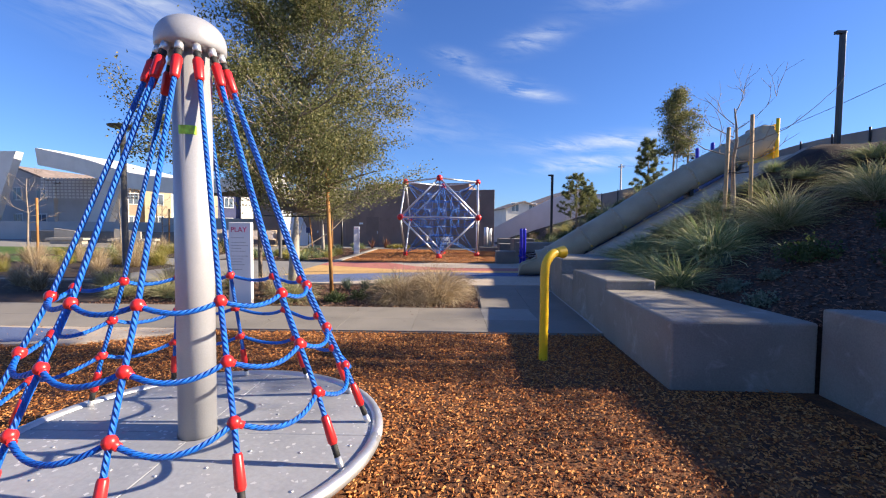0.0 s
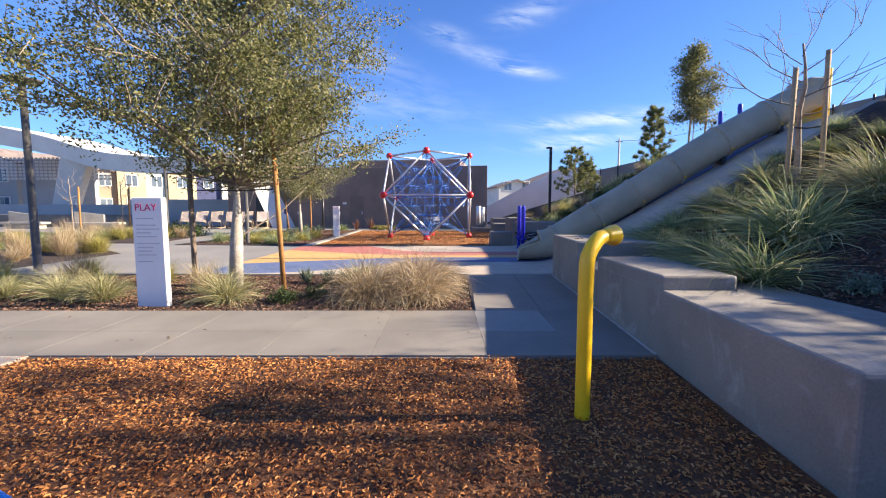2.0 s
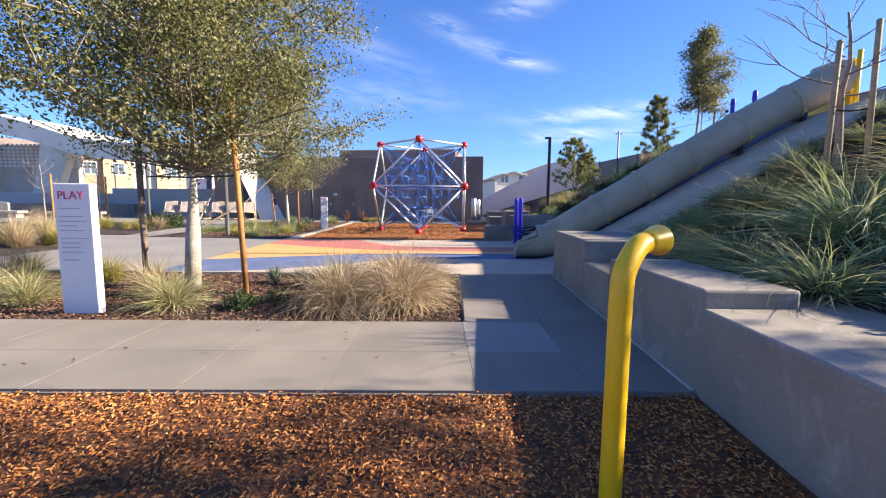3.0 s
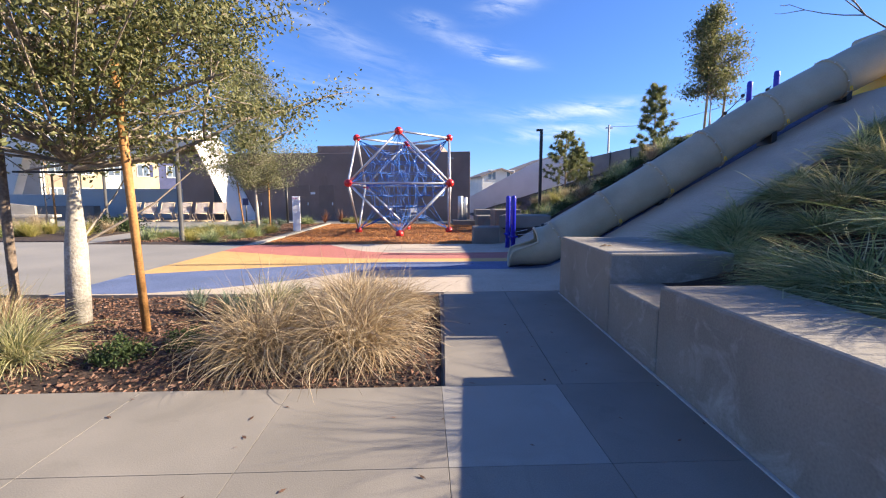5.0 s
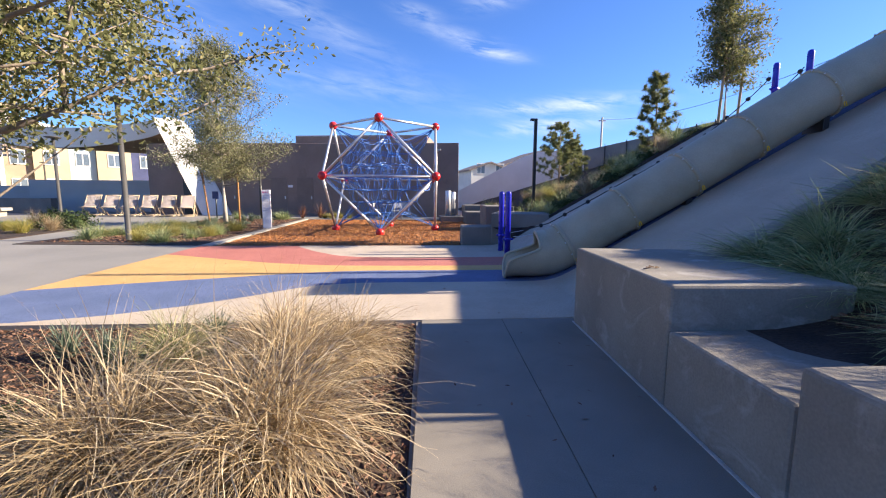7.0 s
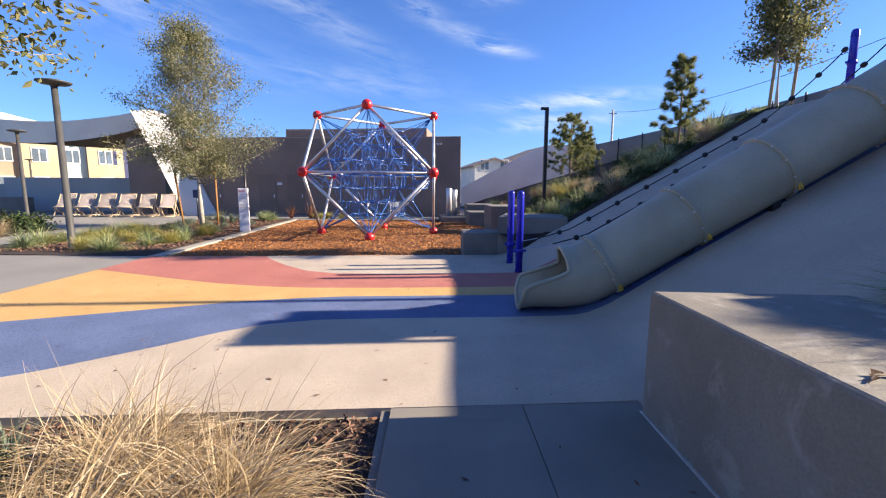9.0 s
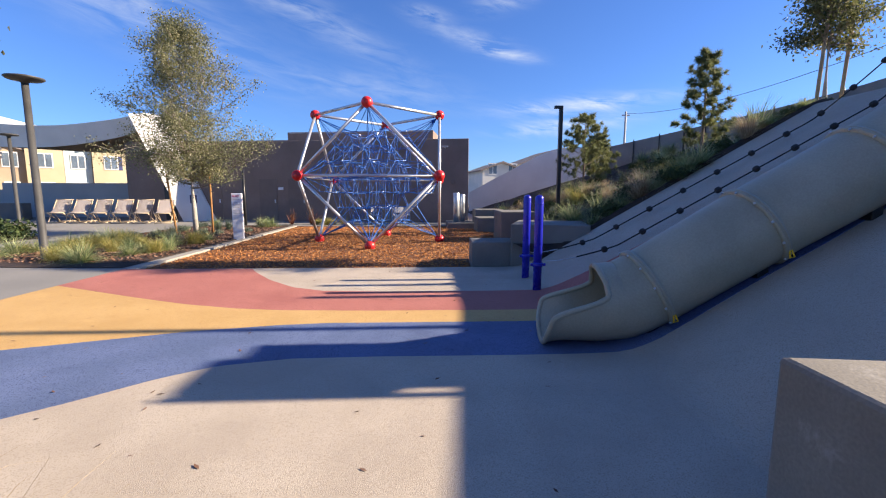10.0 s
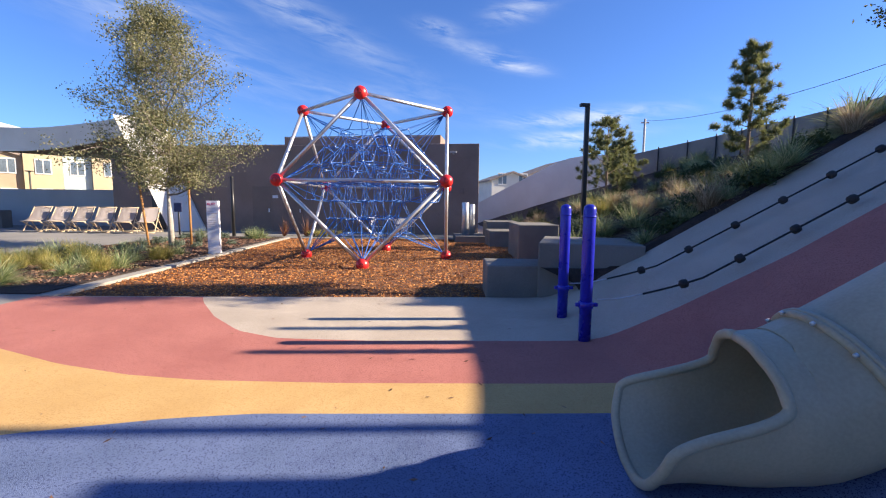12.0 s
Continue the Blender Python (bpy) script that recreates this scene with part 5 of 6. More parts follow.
def leafy(seed, n, radius, height, leaf, material, name):
    """A low bush: leaves in an uneven mound."""
    r = np.random.RandomState(seed)
    d = r.normal(0, 1, (n, 3))
    d /= np.linalg.norm(d, axis=1)[:, None]
    d[:, 2] = np.abs(d[:, 2])
    lump = 0.75 + 0.35 * np.sin(d[:, 0] * 5 + seed) * np.sin(d[:, 1] * 6 + 1)
    p = d * (lump * r.uniform(0.35, 1, n) ** 0.5)[:, None] * (radius, radius, height)
    p[:, 2] += 0.02
    return mesh_from(name, *leaf_quads(r, p, leaf), material)


def leaf_quads(r, p, size, aim=None):
    """Small pointed leaves at the places p, turned every way."""
    n = len(p)
    a = r.normal(0, 1, (n, 3)) if aim is None else aim + r.normal(0, 0.35, (n, 3))
    a /= np.linalg.norm(a, axis=1)[:, None]
    b = np.cross(a, r.normal(0, 1, (n, 3)))
    b /= np.linalg.norm(b, axis=1)[:, None]
    s = (size * r.uniform(0.6, 1.3, n))[:, None]
    c = np.cross(a, b) * s * 0.12
    v = np.stack([p, p + a * s * 0.5 + b * s * 0.27 + c, p + a * s, p + a * s * 0.5 - b * s * 0.27 + c], 1).reshape(-1, 3)
    return v, np.arange(n * 4).reshape(-1, 4)


SHRUB = [leafy(s, 900, 0.42, 0.34, 0.06, M_SHRUB, "low_shrub") for s in (21, 22)]
GREYSHRUB = [leafy(s, 700, 0.30, 0.24, 0.055, M_BLUEG, "grey_shrub") for s in (23,)]

# bed between the path and the rubber
for x, y, s in ((-0.95, 8.1, 1.05), (-0.2, 8.15, 1.08), (-0.32, 8.95, 1.0), (0.02, 9.4, 0.85), (-0.55, 9.75, 0.8)):
    plant("dry_tussock", DRY_BIG, x, y, -0.03, s, "large dry straw-coloured grass tussock on dark bark", "grass", "dry tussocks")
for x, y, s in ((-2.95, 8.0, 1.25), (-4.75, 8.05, 1.2), (-5.5, 8.2, 1.15), (-6.4, 8.3, 1.1)):
    plant("green_grass_clump", PALEBIG, x, y, -0.03, s * 0.52, "rounded green and straw grass clump in bark", "grass", "green grass clumps")
for x, y, s in ((-3.6, 8.6, 0.9), (-5.9, 9.0, 1.0), (-7.0, 8.8, 1.1), (-7.8, 9.5, 1.0), (-8.8, 9.0, 1.0), (-9.8, 9.6, 1.0), (-6.5, 9.9, 1.0), (-4.9, 9.6, 0.9), (-10.8, 9.0, 1.0), (-11.5, 9.9, 1.0)):
    plant("grass_clump", R.choice((DRY, GRNYEL)), x, y, -0.03, s, "pale dry grass clump in the planting bed", "grass", "bed grasses")
for x, y in ((-2.15, 8.05), (-1.75, 8.35)):
    plant("low_shrub", SHRUB, x, y, -0.04, 0.62, "low dark green shrub in bark", "shrub", "low shrubs")
for x, y in ((-1.55, 9.2), (-1.9, 9.5), (-2.3, 9.6), (-1.2, 9.9)):
    plant("blue_rosette", BLUEG, x, y, -0.03, 0.9, "blue-green spiky rosette plant", "plant", "rosettes")

# plaza grasses by the lawn and the strip beside the wood chips
for i in range(34):
    x, y = R.uniform(-17, -9.8), R.uniform(11.5, 16.2)
    plant("grass_clump", R.choice((DRY, GRNYEL, GRNYEL, PLUME)), x, y, -0.01, R.uniform(0.8, 1.2), "yellow dry grass clump beside the lawn", "grass", "lawn-side grasses")
structure(obj("planting_island", prism([(-18, 10.9), (-9.3, 10.9), (-9.3, 14.5), (-12, 16.8), (-18, 16.8)], -0.3, 0.004), M_SOIL), "bark planting island by the plaza", "ground")
structure(obj("planting_island_2", prism([(-20, 18.5), (-10.8, 18.2), (-11.5, 23.5), (-20, 25)], -0.3, 0.016), M_SOIL), "bark planting island before the deck chairs", "ground")
for i in range(30):
    x, y = R.uniform(-19, -11.4), R.uniform(18.6, 23.4)
    plant("grass_clump", R.choice((DRY, GRNYEL, GREEN, PLUME)), x, y, 0.0, R.uniform(0.8, 1.2), "mixed grass clump in the plaza island", "grass", "island grasses")
for x, y, s in ((-12.0, 22.6, 1.3), (-12.8, 22.9, 1.2)):
    plant("round_shrub", SHRUB, x, y, 0.0, s * 1.7, "rounded dark shrub in the plaza island", "shrub", "round shrubs")
for i in range(34):
    x, y = R.uniform(-8.8, -5.3), R.uniform(17.8, 21.4)
    plant("grass_clump", R.choice((GRNYEL, GREEN)), x, y, 0.0, R.uniform(0.6, 1.0), "green and yellow grass clump by the kerb", "grass", "strip grasses")
for i in range(26):
    y = R.uniform(20.5, 28)
    x = R.uniform(-8.8, -5.4)
    plant("strip_plant", R.choice((GREYSHRUB, GREEN, BLUEG, GREYSHRUB)), x, y, 0.0, R.uniform(0.7, 1.15), "grey-green plant in the kerbside strip", "plant", "strip plants")
for x, y in ((-5.3, 29.2), (-4.4, 29.3)):
    plant("bronze_flax", REDP, x, y, -0.01, 0.9, "spiky bronze flax against the brown wall", "plant", "bronze flax")
for i in range(6):
    plant("grass_clump", GRNYEL, R.uniform(-5.0, -2.5), R.uniform(28.7, 29.3), -0.01, 0.7, "yellow-green grass clump by the building", "grass", "building grasses")

# hillside beside the slope
for x, y, s, pale in ((3.25, 6.1, 0.62, 0), (3.5, 7.25, 0.66, 0), (3.62, 8.05, 0.34, 0), (4.12, 6.8, 0.95, 0), (4.85, 8.85, 0.58, 1), (5.38, 7.05, 1.0, 1), (4.15, 9.35, 0.54, 0), (4.8, 9.5, 0.5, 0), (5.6, 9.0, 0.48, 1), (5.75, 9.55, 0.5, 0), (7.35, 9.0, 0.34, 0), (3.9, 9.75, 0.42, 0),
                      (4.4, 7.85, 0.38, 0), (5.25, 8.05, 0.42, 0), (6.35, 8.0, 0.42, 0), (6.6, 9.3, 0.36, 0), (6.5, 6.7, 0.85, 1), (7.1, 7.5, 0.48, 0), (7.9, 8.2, 0.5, 0), (8.3, 6.9, 0.8, 0), (3.8, 9.0, 0.46, 0), (8.7, 7.7, 0.6, 1), (9.1, 6.3, 0.8, 0), (8.6, 8.9, 0.45, 0), (9.4, 8.3, 0.6, 0), (3.32, 6.75, 0.45, 0), (3.4, 7.7, 0.34, 0), (4.7, 7.3, 0.7, 0), (3.62, 8.6, 0.36, 0), (4.3, 8.5, 0.40, 0), (7.6, 6.2, 0.75, 0)):
    plant("hill_grass", PALEBIG if pale else GREENBIG, x, y, hill(x, y) - 0.03, s, "straw-tipped grass tussock arching over the hillside" if pale else "dark green grass tussock arching over the hillside", "grass", "hill grasses", wide=1.9 if s < 0.5 else 1.45 if s < 0.7 else 1.15)
for x, y in ((4.4, 5.3), (5.5, 5.3), (6.2, 5.2), (5.2, 4.4), (4.5, 4.2), (6.1, 4.2)):
    plant("hill_shrub", SHRUB, x, y, hill(x, y) - 0.03, R.uniform(0.7, 1.0), "dark leafy shrub on the bark hillside", "shrub", "hill shrubs")
for x, y in ((3.3, 6.1), (3.5, 5.3), (3.9, 5.2), (3.35, 4.6), (4.0, 6.4)):
    plant("grey_shrub", GREYSHRUB, x, y, hill(x, y) - 0.03, R.uniform(0.6, 0.9), "small grey-green shrub on bark", "shrub", "grey shrubs")
for i in range(150):
    y = 17.3 + 15.7 * R.random() ** 1.4
    x = R.uniform(4.6, 13.4)
    k = R.random()
    plant("hill_plant", GREEN if k < 0.35 else SHRUB if k < 0.7 else GRNYEL if k < 0.8 else DRY if k < 0.92 else BLUEG, x, y, hill(x, y) - 0.03, R.uniform(0.9, 1.5), "mixed shrub and grass on the far hillside", "plant", "far hill plants")
for x, y, s in ((4.4, 9.8, 0.38), (5.2, 9.78, 0.42), (6.2, 9.8, 0.38), (7.2, 9.75, 0.38)):
    plant("hill_grass", GREENBIG, x, y, hill(x, y) - 0.03, s, "dark green grass tussock arching over the hillside", "grass", "hill grasses")
plant("green_grass_clump", PALEBIG, -1.3, 9.35, -0.03, 0.6, "rounded green and straw grass clump in bark", "grass", "green grass clumps")
for i in range(34):
    x = 4.3 + 0.27 * i
    y = 16.78 + R.uniform(0.0, 0.45)
    plant("edge_grass", SHRUB if i % 4 == 1 else DRY if i % 7 == 3 else GREEN, x, y, hill(x, y) - 0.03, R.uniform(0.65, 1.05) * (1.0 if x < 7.2 else 0.5), "grass clump along the slope's far edge", "grass", "edge grasses")


# ---- trees ----
def grow(seed, base, height, spread, start, n_limbs, trunk_r, depth=3, droop=0.0, squash=1.0, lean=(0, 0), leafy_top=False):
    """Trunk and limb lines of a small tree; returns the tubes and the twig ends."""
    r = random.Random(seed)
    lines, tips = [], []
    b = Vector(base)
    top = b + Vector((lean[0], lean[1], height))
    trunk = [b.lerp(top, t) + Vector((r.uniform(-1, 1), r.uniform(-1, 1), 0)) * 0.05 * t for t in np.linspace(0, 1, 8)]
    lines.append((trunk, [trunk_r * ((1 - 0.3 * t / 0.28 if t < 0.28 else 0.32 * (1 - t)) if leafy_top else 1 - 0.85 * t) + 0.006 for t in np.linspace(0, 1, 8)], 10))

    def limb(p, d, length, rad, lvl):
        pts, q, dd = [p], p.copy(), d.normalized()
        for i in range(4):
            dd = (dd + Vector((r.uniform(-1, 1), r.uniform(-1, 1), r.uniform(-0.5, 0.9) - droop)) * 0.22).normalized()
            q = q + dd * length / 4
            pts.append(q.copy())
        lines.append((pts, [rad * (1 - 0.8 * i / 4) + 0.002 for i in range(5)], 6 if lvl < 2 else 4))
        tips.extend(pts[1:] if lvl >= 2 else pts[2:])
        if lvl < depth:
            for i in range(3 if lvl < 2 else 2):
                t = r.choice(pts[1:])
                nd = (dd + Vector((r.uniform(-1, 1), r.uniform(-1, 1), r.uniform(-0.7, 0.8) - droop)) * 0.9).normalized()
                limb(t, nd, length * r.uniform(0.45, 0.75), rad * 0.5, lvl + 1)

    for k in range(n_limbs):
        t = start + (1 - start) * (k + 0.5) / n_limbs
        p = trunk[0].lerp(trunk[-1], t)
        a = 2.4 * k + r.uniform(-0.4, 0.4)
        taper = 0.3 + 0.75 * math.sin(math.pi * (0.08 + 0.72 * (1 - t) / (1 - start)))
        limb(p, Vector((math.cos(a), math.sin(a), squash * (0.95 * (t - start) / (1 - start) + 0.05))), spread * taper * (1 - 0.5 * (t - start) / (1 - start) if leafy_top else 1) * r.uniform(0.75, 1.1), trunk_r * 0.38 * (1.2 - t), 1)
    return lines, tips


def tree(name, x, y, z, label, lines, tips, leaves, leaf_size, material, bark, cloud=0.22, seed=0, crown=None):
    """A trunk, its limbs and a crown of leaves; crown = (hem, centre, half width, half height, clumps) fills the heart and trims the hem."""
    t = thing(name, x, y, z, label, "tree", 0, "")
    trunk = bmesh.new()
    tube(lines[0][0], lines[0][1], 12, trunk)
    part("trunk", trunk, bark, t)
    r = np.random.RandomState(seed)
    tips = [tuple(p) for p in tips]
    if crown:
        hem, mid, half_w, half_h, clumps = crown

        def inside(p):
            return p[2] > hem + 0.32 * max(0.0, math.hypot(p[0], p[1]) - 0.9)

        extra, stem = [], lines[0][0]
        for _ in range(clumps):
            d = r.normal(0, 1, 3)
            d *= r.uniform(0.15, 1.0) ** 0.5 / np.linalg.norm(d)
            shrink = 1 - 0.45 * max(0.0, d[2])
            p = np.array((d[0] * half_w * shrink, d[1] * half_w * shrink, mid + d[2] * half_h))
            if inside(p):
                root = min(stem, key=lambda q: abs(q.z - (p[2] - 0.5 * math.hypot(p[0], p[1]))))
                m = (np.array(root) + p) / 2 + r.normal(0, 0.12, 3)
                extra.append(([Vector(root), Vector(m), Vector(p)], [0.016, 0.010, 0.004], 5))
                tips += [tuple(p + r.normal(0, 0.16, 3)) for _ in range(5)] + [tuple(m)]
        lines = lines[:1] + [l for l in lines[1:] if inside(l[0][-1])] + extra
        tips = [p for p in tips if inside(p)]
    limbs = bmesh.new()
    for pts, rad, seg in lines[1:]:
        tube(pts, rad, seg, limbs, caps=False)
    part("branchwork", limbs, M_TWIG if leaves else bark, t)
    if leaves:
        tp = np.array(tips)
        p = tp[r.randint(0, len(tp), leaves)] + r.normal(0, cloud, (leaves, 3)) * (1, 1, 0.8)
        me = mesh_from("crown", *leaf_quads(r, p, leaf_size), material)
        c = new("crown", me)
        c.parent = t
    return t


def stake(x, y, z, h, lean=(0, 0), r=0.03, label="round wooden tree stake", wood=None):
    s = obj("tree_stake", tube([(0, 0, -0.15), (lean[0], lean[1], h)], r, 10), wood or M_WOOD, loc=(x, y, z))
    tagged(s, label, "tree stake", "tree stakes")


def tie(x0, y0, x1, y1, z):
    t = obj("tree_tie", tube([(0, 0, 0), ((x1 - x0) / 2, (y1 - y0) / 2, -0.02), (x1 - x0, y1 - y0, 0)], 0.012, 6), M_BLACKRUB, loc=(x0, y0, z))
    tagged(t, "black rubber tie between tree and stake", "tree tie", "tree ties")


ln, tp = grow(3, (0, 0, -0.1), 6.3, 2.25, 0.27, 48, 0.115, 3, droop=0.05, lean=(0.35, 0.0), leafy_top=True)
tree("evergreen_oak", -3.42, 9.25, 0.0, "young evergreen oak with pale trunk and olive leaves", ln, tp, 112000, 0.057, M_LEAF, M_TRUNK, 0.12, 1, (1.72, 3.4, 2.3, 2.0, 165))
stake(-2.45, 8.88, 0, 2.65, (-0.12, 0.02), 0.04)
stake(-4.16, 9.35, 0, 2.3, (-0.05, 0.05), 0.045, "dark weathered round tree stake", M_BARK)
tie(-2.5, 8.9, -4.1, 9.42, 1.62)
ln, tp = grow(8, (0, 0, -0.1), 6.9, 2.1, 0.24, 40, 0.09, 3, droop=0.05, lean=(-0.15, 0.1), leafy_top=True)
tree("evergreen_oak", -7.3, 24.6, 0.0, "young evergreen oak beside the kerbside strip", ln, tp, 46000, 0.072, M_PALELEAF, M_TRUNK, 0.17, 2, (1.75, 3.2, 1.95, 1.7, 80))
stake(-7.75, 24.2, 0, 2.1, (-0.22, 0), 0.035)
stake(-6.85, 24.9, 0, 2.2, (0.0, 0), 0.035)
ln, tp = grow(12, (0, 0, -0.1), 4.05, 0.72, 0.40, 22, 0.05, 3, leafy_top=True)
tree("hill_tree", 9.15, 17.6, hill(9.15, 17.6), "slim leafy young tree on the hilltop", ln, tp, 15000, 0.075, M_LEAF, M_TRUNK, 0.12, 3, (1.5, 2.6, 0.75, 1.1, 40))
ln, tp = grow(14, (0, 0, -0.1), 3.3, 1.05, 0.14, 20, 0.06, 3)
tree("hill_tree", 11.9, 4.45, hill(11.9, 4.45), "slim leafy young tree beside the hilltop fence", ln, tp, 5500, 0.10, M_LEAF2, M_TRUNK, 0.17, 7)
stake(8.92, 17.55, hill(8.92, 17.55), 2.3, (0.1, 0), 0.035, "pale weathered round tree stake", M_PALEWOOD)
stake(9.52, 17.65, hill(9.52, 17.65), 2.6, (0.14, 0), 0.035, "pale weathered round tree stake", M_PALEWOOD)
ln, tp = grow(31, (0, 0, -0.1), 2.35, 1.05, 0.52, 9, 0.05, 3)
tree("bare_tree", 5.62, 8.65, hill(5.62, 8.65), "leafless young tree with grey branches between stakes", ln, tp, 0, 0, None, M_TWIG)
stake(5.42, 8.6, hill(5.4, 8.6), 1.95, (0.03, 0), 0.035, "pale weathered round tree stake", M_PALEWOOD)
stake(5.83, 8.45, hill(5.8, 8.4), 2.05, (-0.02, 0.02), 0.035, "pale weathered round tree stake", M_PALEWOOD)
tie(5.44, 8.6, 5.82, 8.47, hill(5.6, 8.6) + 1.0)


def pine(x, y, z, h, w, seed, label):
    r = np.random.RandomState(seed)
    t = thing("young_pine", x, y, z, label, "tree")
    part("trunk", tube([(0, 0, -0.1), (0.03, 0, h * 0.5), (0, 0.02, h)], [0.06, 0.04, 0.01], 8), M_BARK, t)
    limbs, vs, fs, off = bmesh.new(), [], [], 0
    for k in range(34):
        f = 0.12 + 0.86 * k / 33
        a = 2.4 * k + r.uniform(-0.3, 0.3)
        reach = w * (1.05 - f) ** 0.6 * r.uniform(0.6, 1.1) * (0.75 if f < 0.25 else 1)
        p0 = np.array((0, 0, h * f))
        p1 = p0 + np.array((math.cos(a), math.sin(a), 0.45)) * reach
        tube([p0, p1], [0.014, 0.006], 5, limbs, caps=False)
        for j in range(9):
            c = p0 + (p1 - p0) * r.uniform(0.35, 1.05) + r.normal(0, 0.06, 3)
            n = 85
            d = r.normal(0, 1, (n, 3)) + np.array((math.cos(a) * 0.6, math.sin(a) * 0.6, 0.9))
            d /= np.linalg.norm(d, axis=1)[:, None]
            s = np.cross(d, r.normal(0, 1, (n, 3)))
            s /= np.linalg.norm(s, axis=1)[:, None]
            ln_ = r.uniform(0.13, 0.24, n)[:, None]
            v = np.stack([c - s * 0.009, c + s * 0.009, c + d * ln_], 1).reshape(-1, 3)
            vs.append(v)
            fs.append(np.arange(n * 3).reshape(-1, 3) + off)
            off += n * 3
    part("branchwork", limbs, M_BARK, t)
    c = new("crown", mesh_from("crown", np.concatenate(vs), np.concatenate(fs), M_NEEDLE))
    c.parent = t


pine(11.1, 24.5, hill(11.1, 24.5), 3.9, 1.15, 4, "young pine with open needle tufts on the hill")
pine(8.6, 29.5, hill(8.6, 29.5), 3.4, 1.9, 5, "bushy young pine at the foot of the hill")
pine(10.0, 31.5, hill(10, 31.5), 2.2, 1.2, 6, "small bushy pine behind the lamp post")


# ---- deck chairs ----
def deck_chair(x, y, rz):
    d = thing("deck_chair", x, y, 0.0, "wooden folding deck chair with pale canvas seat", "chair", rz, "deck chairs")
    for s in (-0.33, 0.33):
        part("back_rail", tube([(s, -0.55, 0.02), (s, 0.55, 1.12)], 0.024, 6), M_CHAIRWOOD, d)
        part("seat_rail", tube([(s * 0.9, -0.62, 0.50), (s * 0.9, 0.55, 0.02)], 0.024, 6), M_CHAIRWOOD, d)
        part("prop", tube([(s * 1.08, 0.05, 0.60), (s * 1.08, 0.75, 0.02)], 0.018, 6), M_CHAIRWOOD, d)
    for y0, z0 in ((0.55, 1.12), (-0.62, 0.50), (-0.55, 0.04), (0.55, 0.04), (0.75, 0.04)):
        part("crossbar", tube([(-0.36, y0, z0), (0.36, y0, z0)], 0.022, 6), M_CHAIRWOOD, d)
    bm = bmesh.new()
    rows = []
    for t in np.linspace(0, 1, 12):
        yy, zz = 0.56 - 1.18 * t, 1.13 - 0.62 * t - 0.20 * math.sin(math.pi * t) ** 1.2
        rows.append([bm.verts.new((sx, yy, zz)) for sx in (-0.30, 0.0, 0.30)])
    for a, b in zip(rows, rows[1:]):
        for k in range(2):
            bm.faces.new((a[k], a[k + 1], b[k + 1], b[k])).smooth = True
    bmesh.ops.solidify(bm, geom=list(bm.faces), thickness=0.008)
    part("canvas", bm, M_CANVAS, d)
    return d


for i in range(6):
    deck_chair(-17.0 + 1.06 * i, 30.8 - 0.1 * i, 18)


# ---- wood chips ----
def chips(name, region, n, size, material, seed, label, lift=-0.028, rise=None):
    r = np.random.RandomState(seed)
    x0, x1, y0, y1, keep = region
    p = np.stack([r.uniform(x0, x1, n), r.uniform(y0, y1, n), lift + np.abs(r.normal(0, 0.010, n))], -1)
    p = p[keep(p[:, 0], p[:, 1])]
    if rise:
        p[:, 2] += [rise(x, y) for x, y in p[:, :2]]
    n = len(p)
    a = r.uniform(0, 2 * np.pi, n)
    t = r.normal(0, 0.28, n)
    L, W, H = size * r.uniform(0.4, 1.25, n), size * r.uniform(0.18, 0.5, n), size * r.uniform(0.10, 0.28, n)
    u = np.stack([np.cos(a) * np.cos(t), np.sin(a) * np.cos(t), np.sin(t)], -1) * L[:, None] / 2
    v = np.stack([-np.sin(a), np.cos(a), r.normal(0, 0.25, n)], -1) * W[:, None] / 2
    w = np.zeros((n, 3))
    w[:, 2] = H
    vs = np.stack([p - u - v, p + u * 0.8 - v * 1.2, p + u, p - u * 0.9 + v, p + w - u * 0.5, p + w + u * 0.6], 1).reshape(-1, 3)
    q = np.array([(0, 1, 5, 4), (2, 3, 4, 5)])
    f = ((np.arange(n) * 6)[:, None, None] + q[None]).reshape(-1, 4)
    ob = new(name, mesh_from(name, vs, f, material))
    tagged(ob, label, "wood chips", "", "stuff")


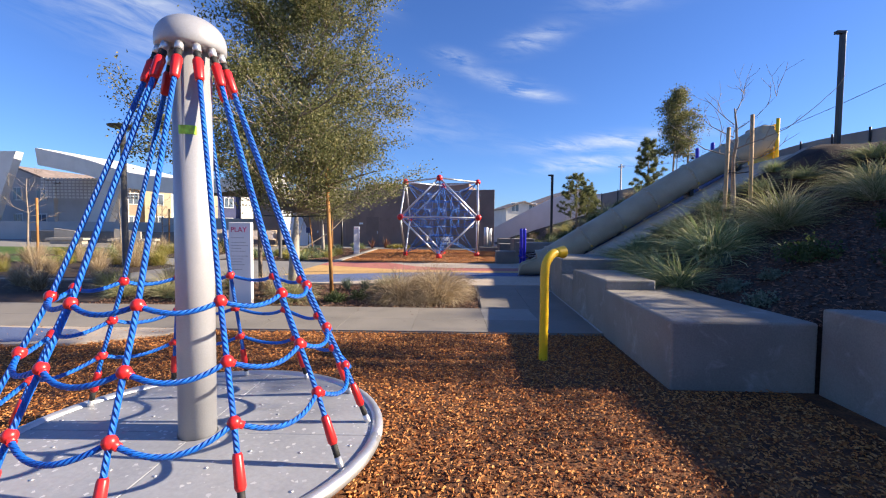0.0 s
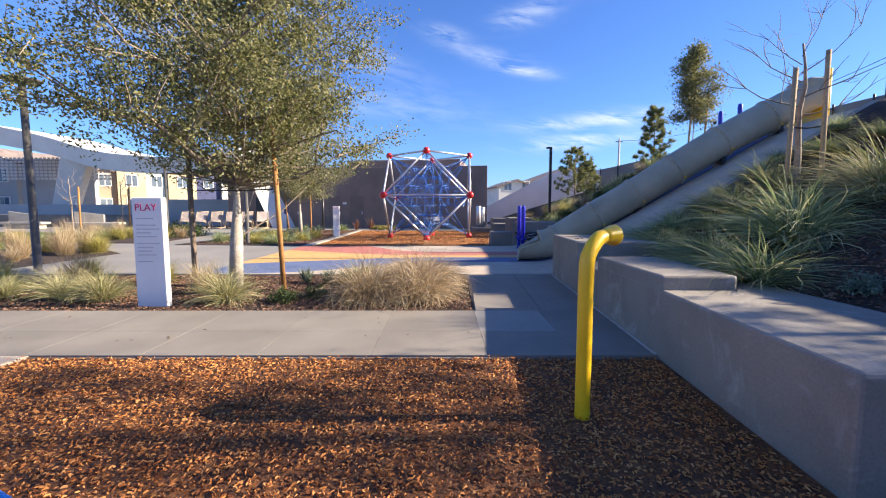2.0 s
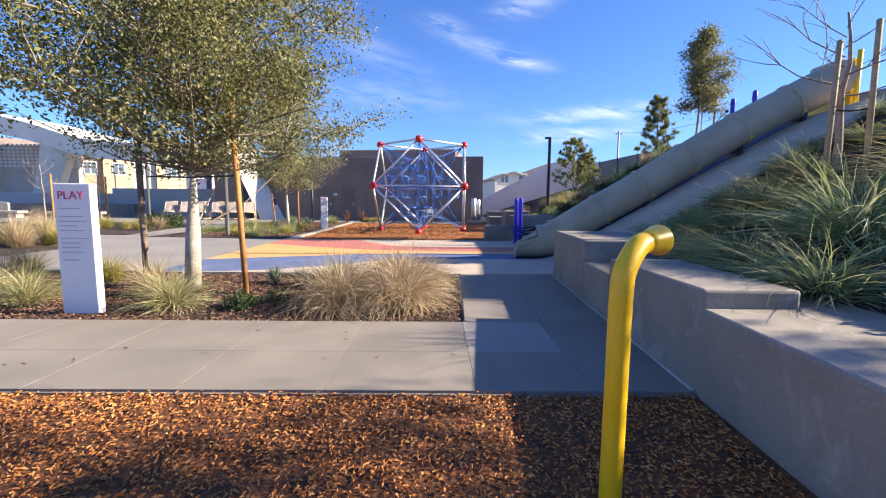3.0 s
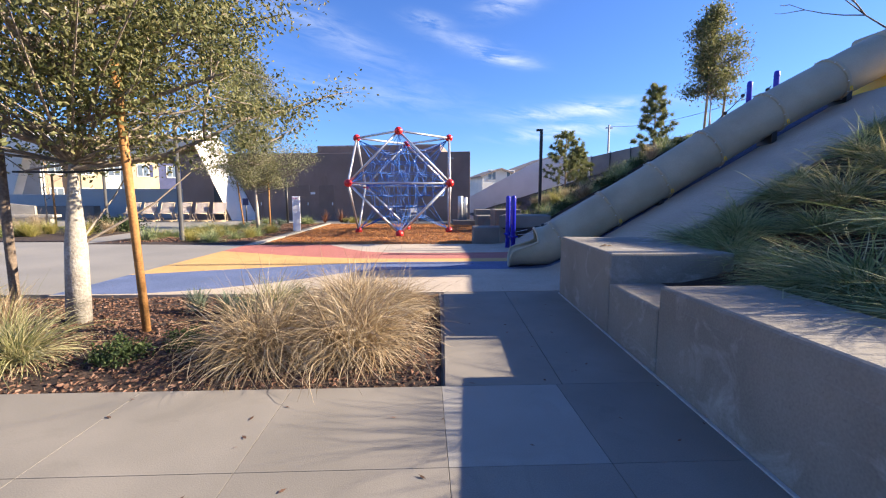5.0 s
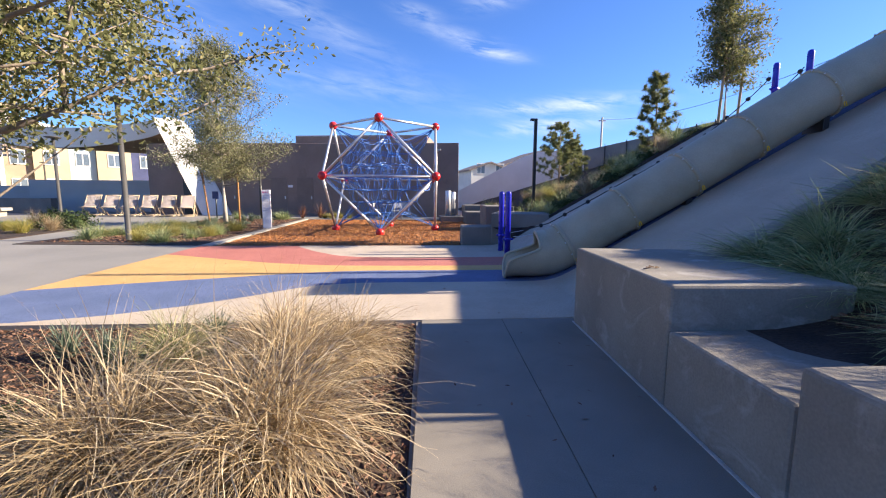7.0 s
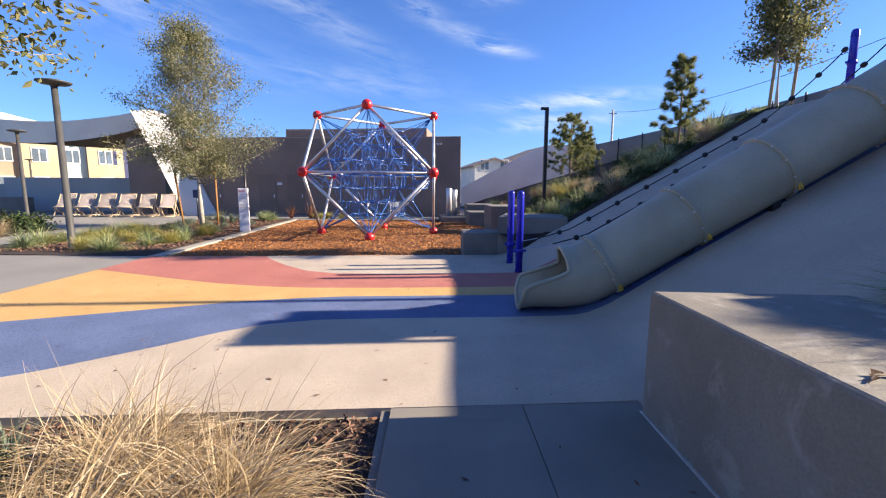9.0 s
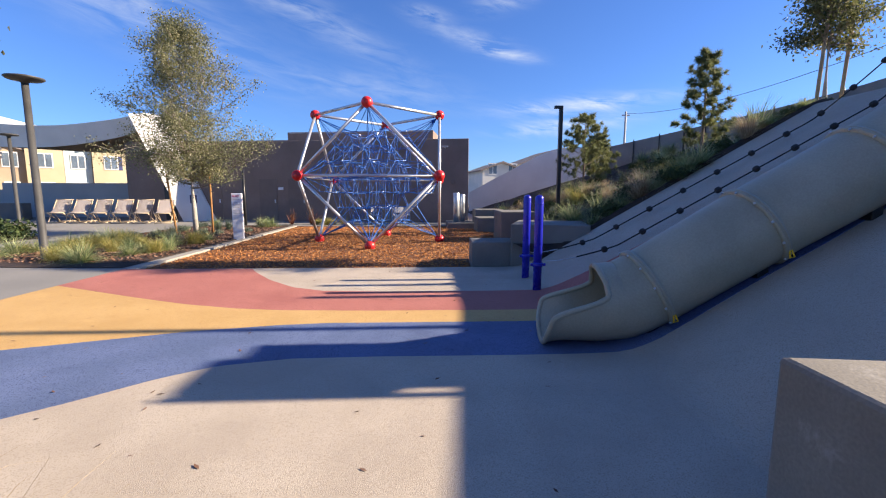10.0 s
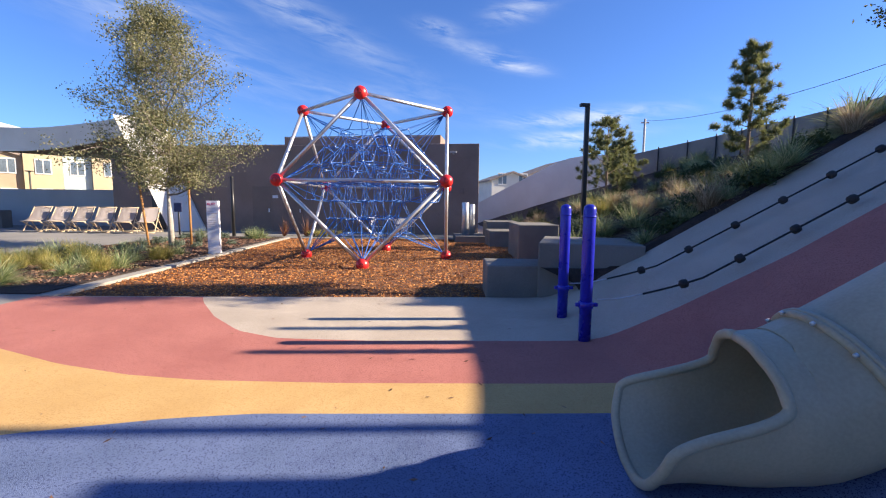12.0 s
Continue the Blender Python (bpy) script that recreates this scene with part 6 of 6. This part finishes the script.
chips("wood_chips", (-6.5, 3.1, 0.2, 5.66, lambda x, y: (x < 1.9 + 0.056 * (y - 3.75)) | ((y < 3.7) & (x < 2.95))), 105000, 0.031, M_CHIP, 1, "loose orange-brown wood chips on the play ground")
chips("wood_chips", (-4.7, 3.4, 17.15, 28.1, lambda x, y: (x > -4.5 - 0.02 * (y - 17)) & ((x < 1.85) | (y > 18.2))), 30000, 0.05, M_CHIP, 2, "loose wood chips under the climbing net")
chips("bark_chips", (-6.5, 0.6, 7.4, 10.4, lambda x, y: x < 0.52 + 0.04 * (y - 7.4)), 16000, 0.045, M_BARKCHIP, 3, "dark bark chips in the planting bed", -0.034)


chips("bark_chips", (3.2, 7.5, 3.6, 9.0, lambda x, y: x < 30), 15000, 0.05, M_BARKCHIP, 4, "dark bark chips over the planted hillside", 0.0, hill)
chips("bark_chips", (-9.2, -5.0, 17.8, 27.6, lambda x, y: x < -4.95 - 0.02 * (y - 17)), 9000, 0.07, M_BARKCHIP, 5, "dark bark chips in the kerbside strip", 0.014)


# ---- small trees on the plaza, fallen leaves ----
for i, (x, y, h) in enumerate(((-15.6, 15.6, 3.1), (-17.5, 22.5, 2.8), (-16.6, 24.5, 2.8))):
    ln, tp = grow(51 + i, (0, 0, -0.05), h, 0.8, 0.45, 9, 0.04, 3)
    tree("bare_tree", x, y, 0.0, "leafless young tree beside the lawn", ln, tp, 0, 0, None, M_TWIG)
    stake(x + 0.45, y - 0.1, 0.0, 2.35, (0.03, 0), 0.04)

r = np.random.RandomState(77)
n = 260
p = np.stack([r.uniform(-4.6, 2.2, n), r.uniform(5.7, 17.0, n), np.full(n, 0.006)], -1)
p = p[((p[:, 1] > 10.5) | (p[:, 1] < 7.3) | (p[:, 0] > 0.7))]
a = r.uniform(0, 6.28, len(p))
sz = r.uniform(0.012, 0.032, len(p))[:, None]
u = np.stack([np.cos(a), np.sin(a), r.uniform(-0.05, 0.25, len(p))], -1) * sz
w = np.stack([-np.sin(a), np.cos(a), r.uniform(0, 0.3, len(p))], -1) * sz * 0.35
lv = np.stack([p - u, p + w, p + u, p - w], 1).reshape(-1, 3)
lv[:, 2] = np.maximum(lv[:, 2], 0.004)
tagged(new("fallen_leaves", mesh_from("fallen_leaves", lv, np.arange(len(p) * 4).reshape(-1, 4), M_BARKCHIP)), "small dry brown leaves scattered on the paving", "leaves", "", "stuff")
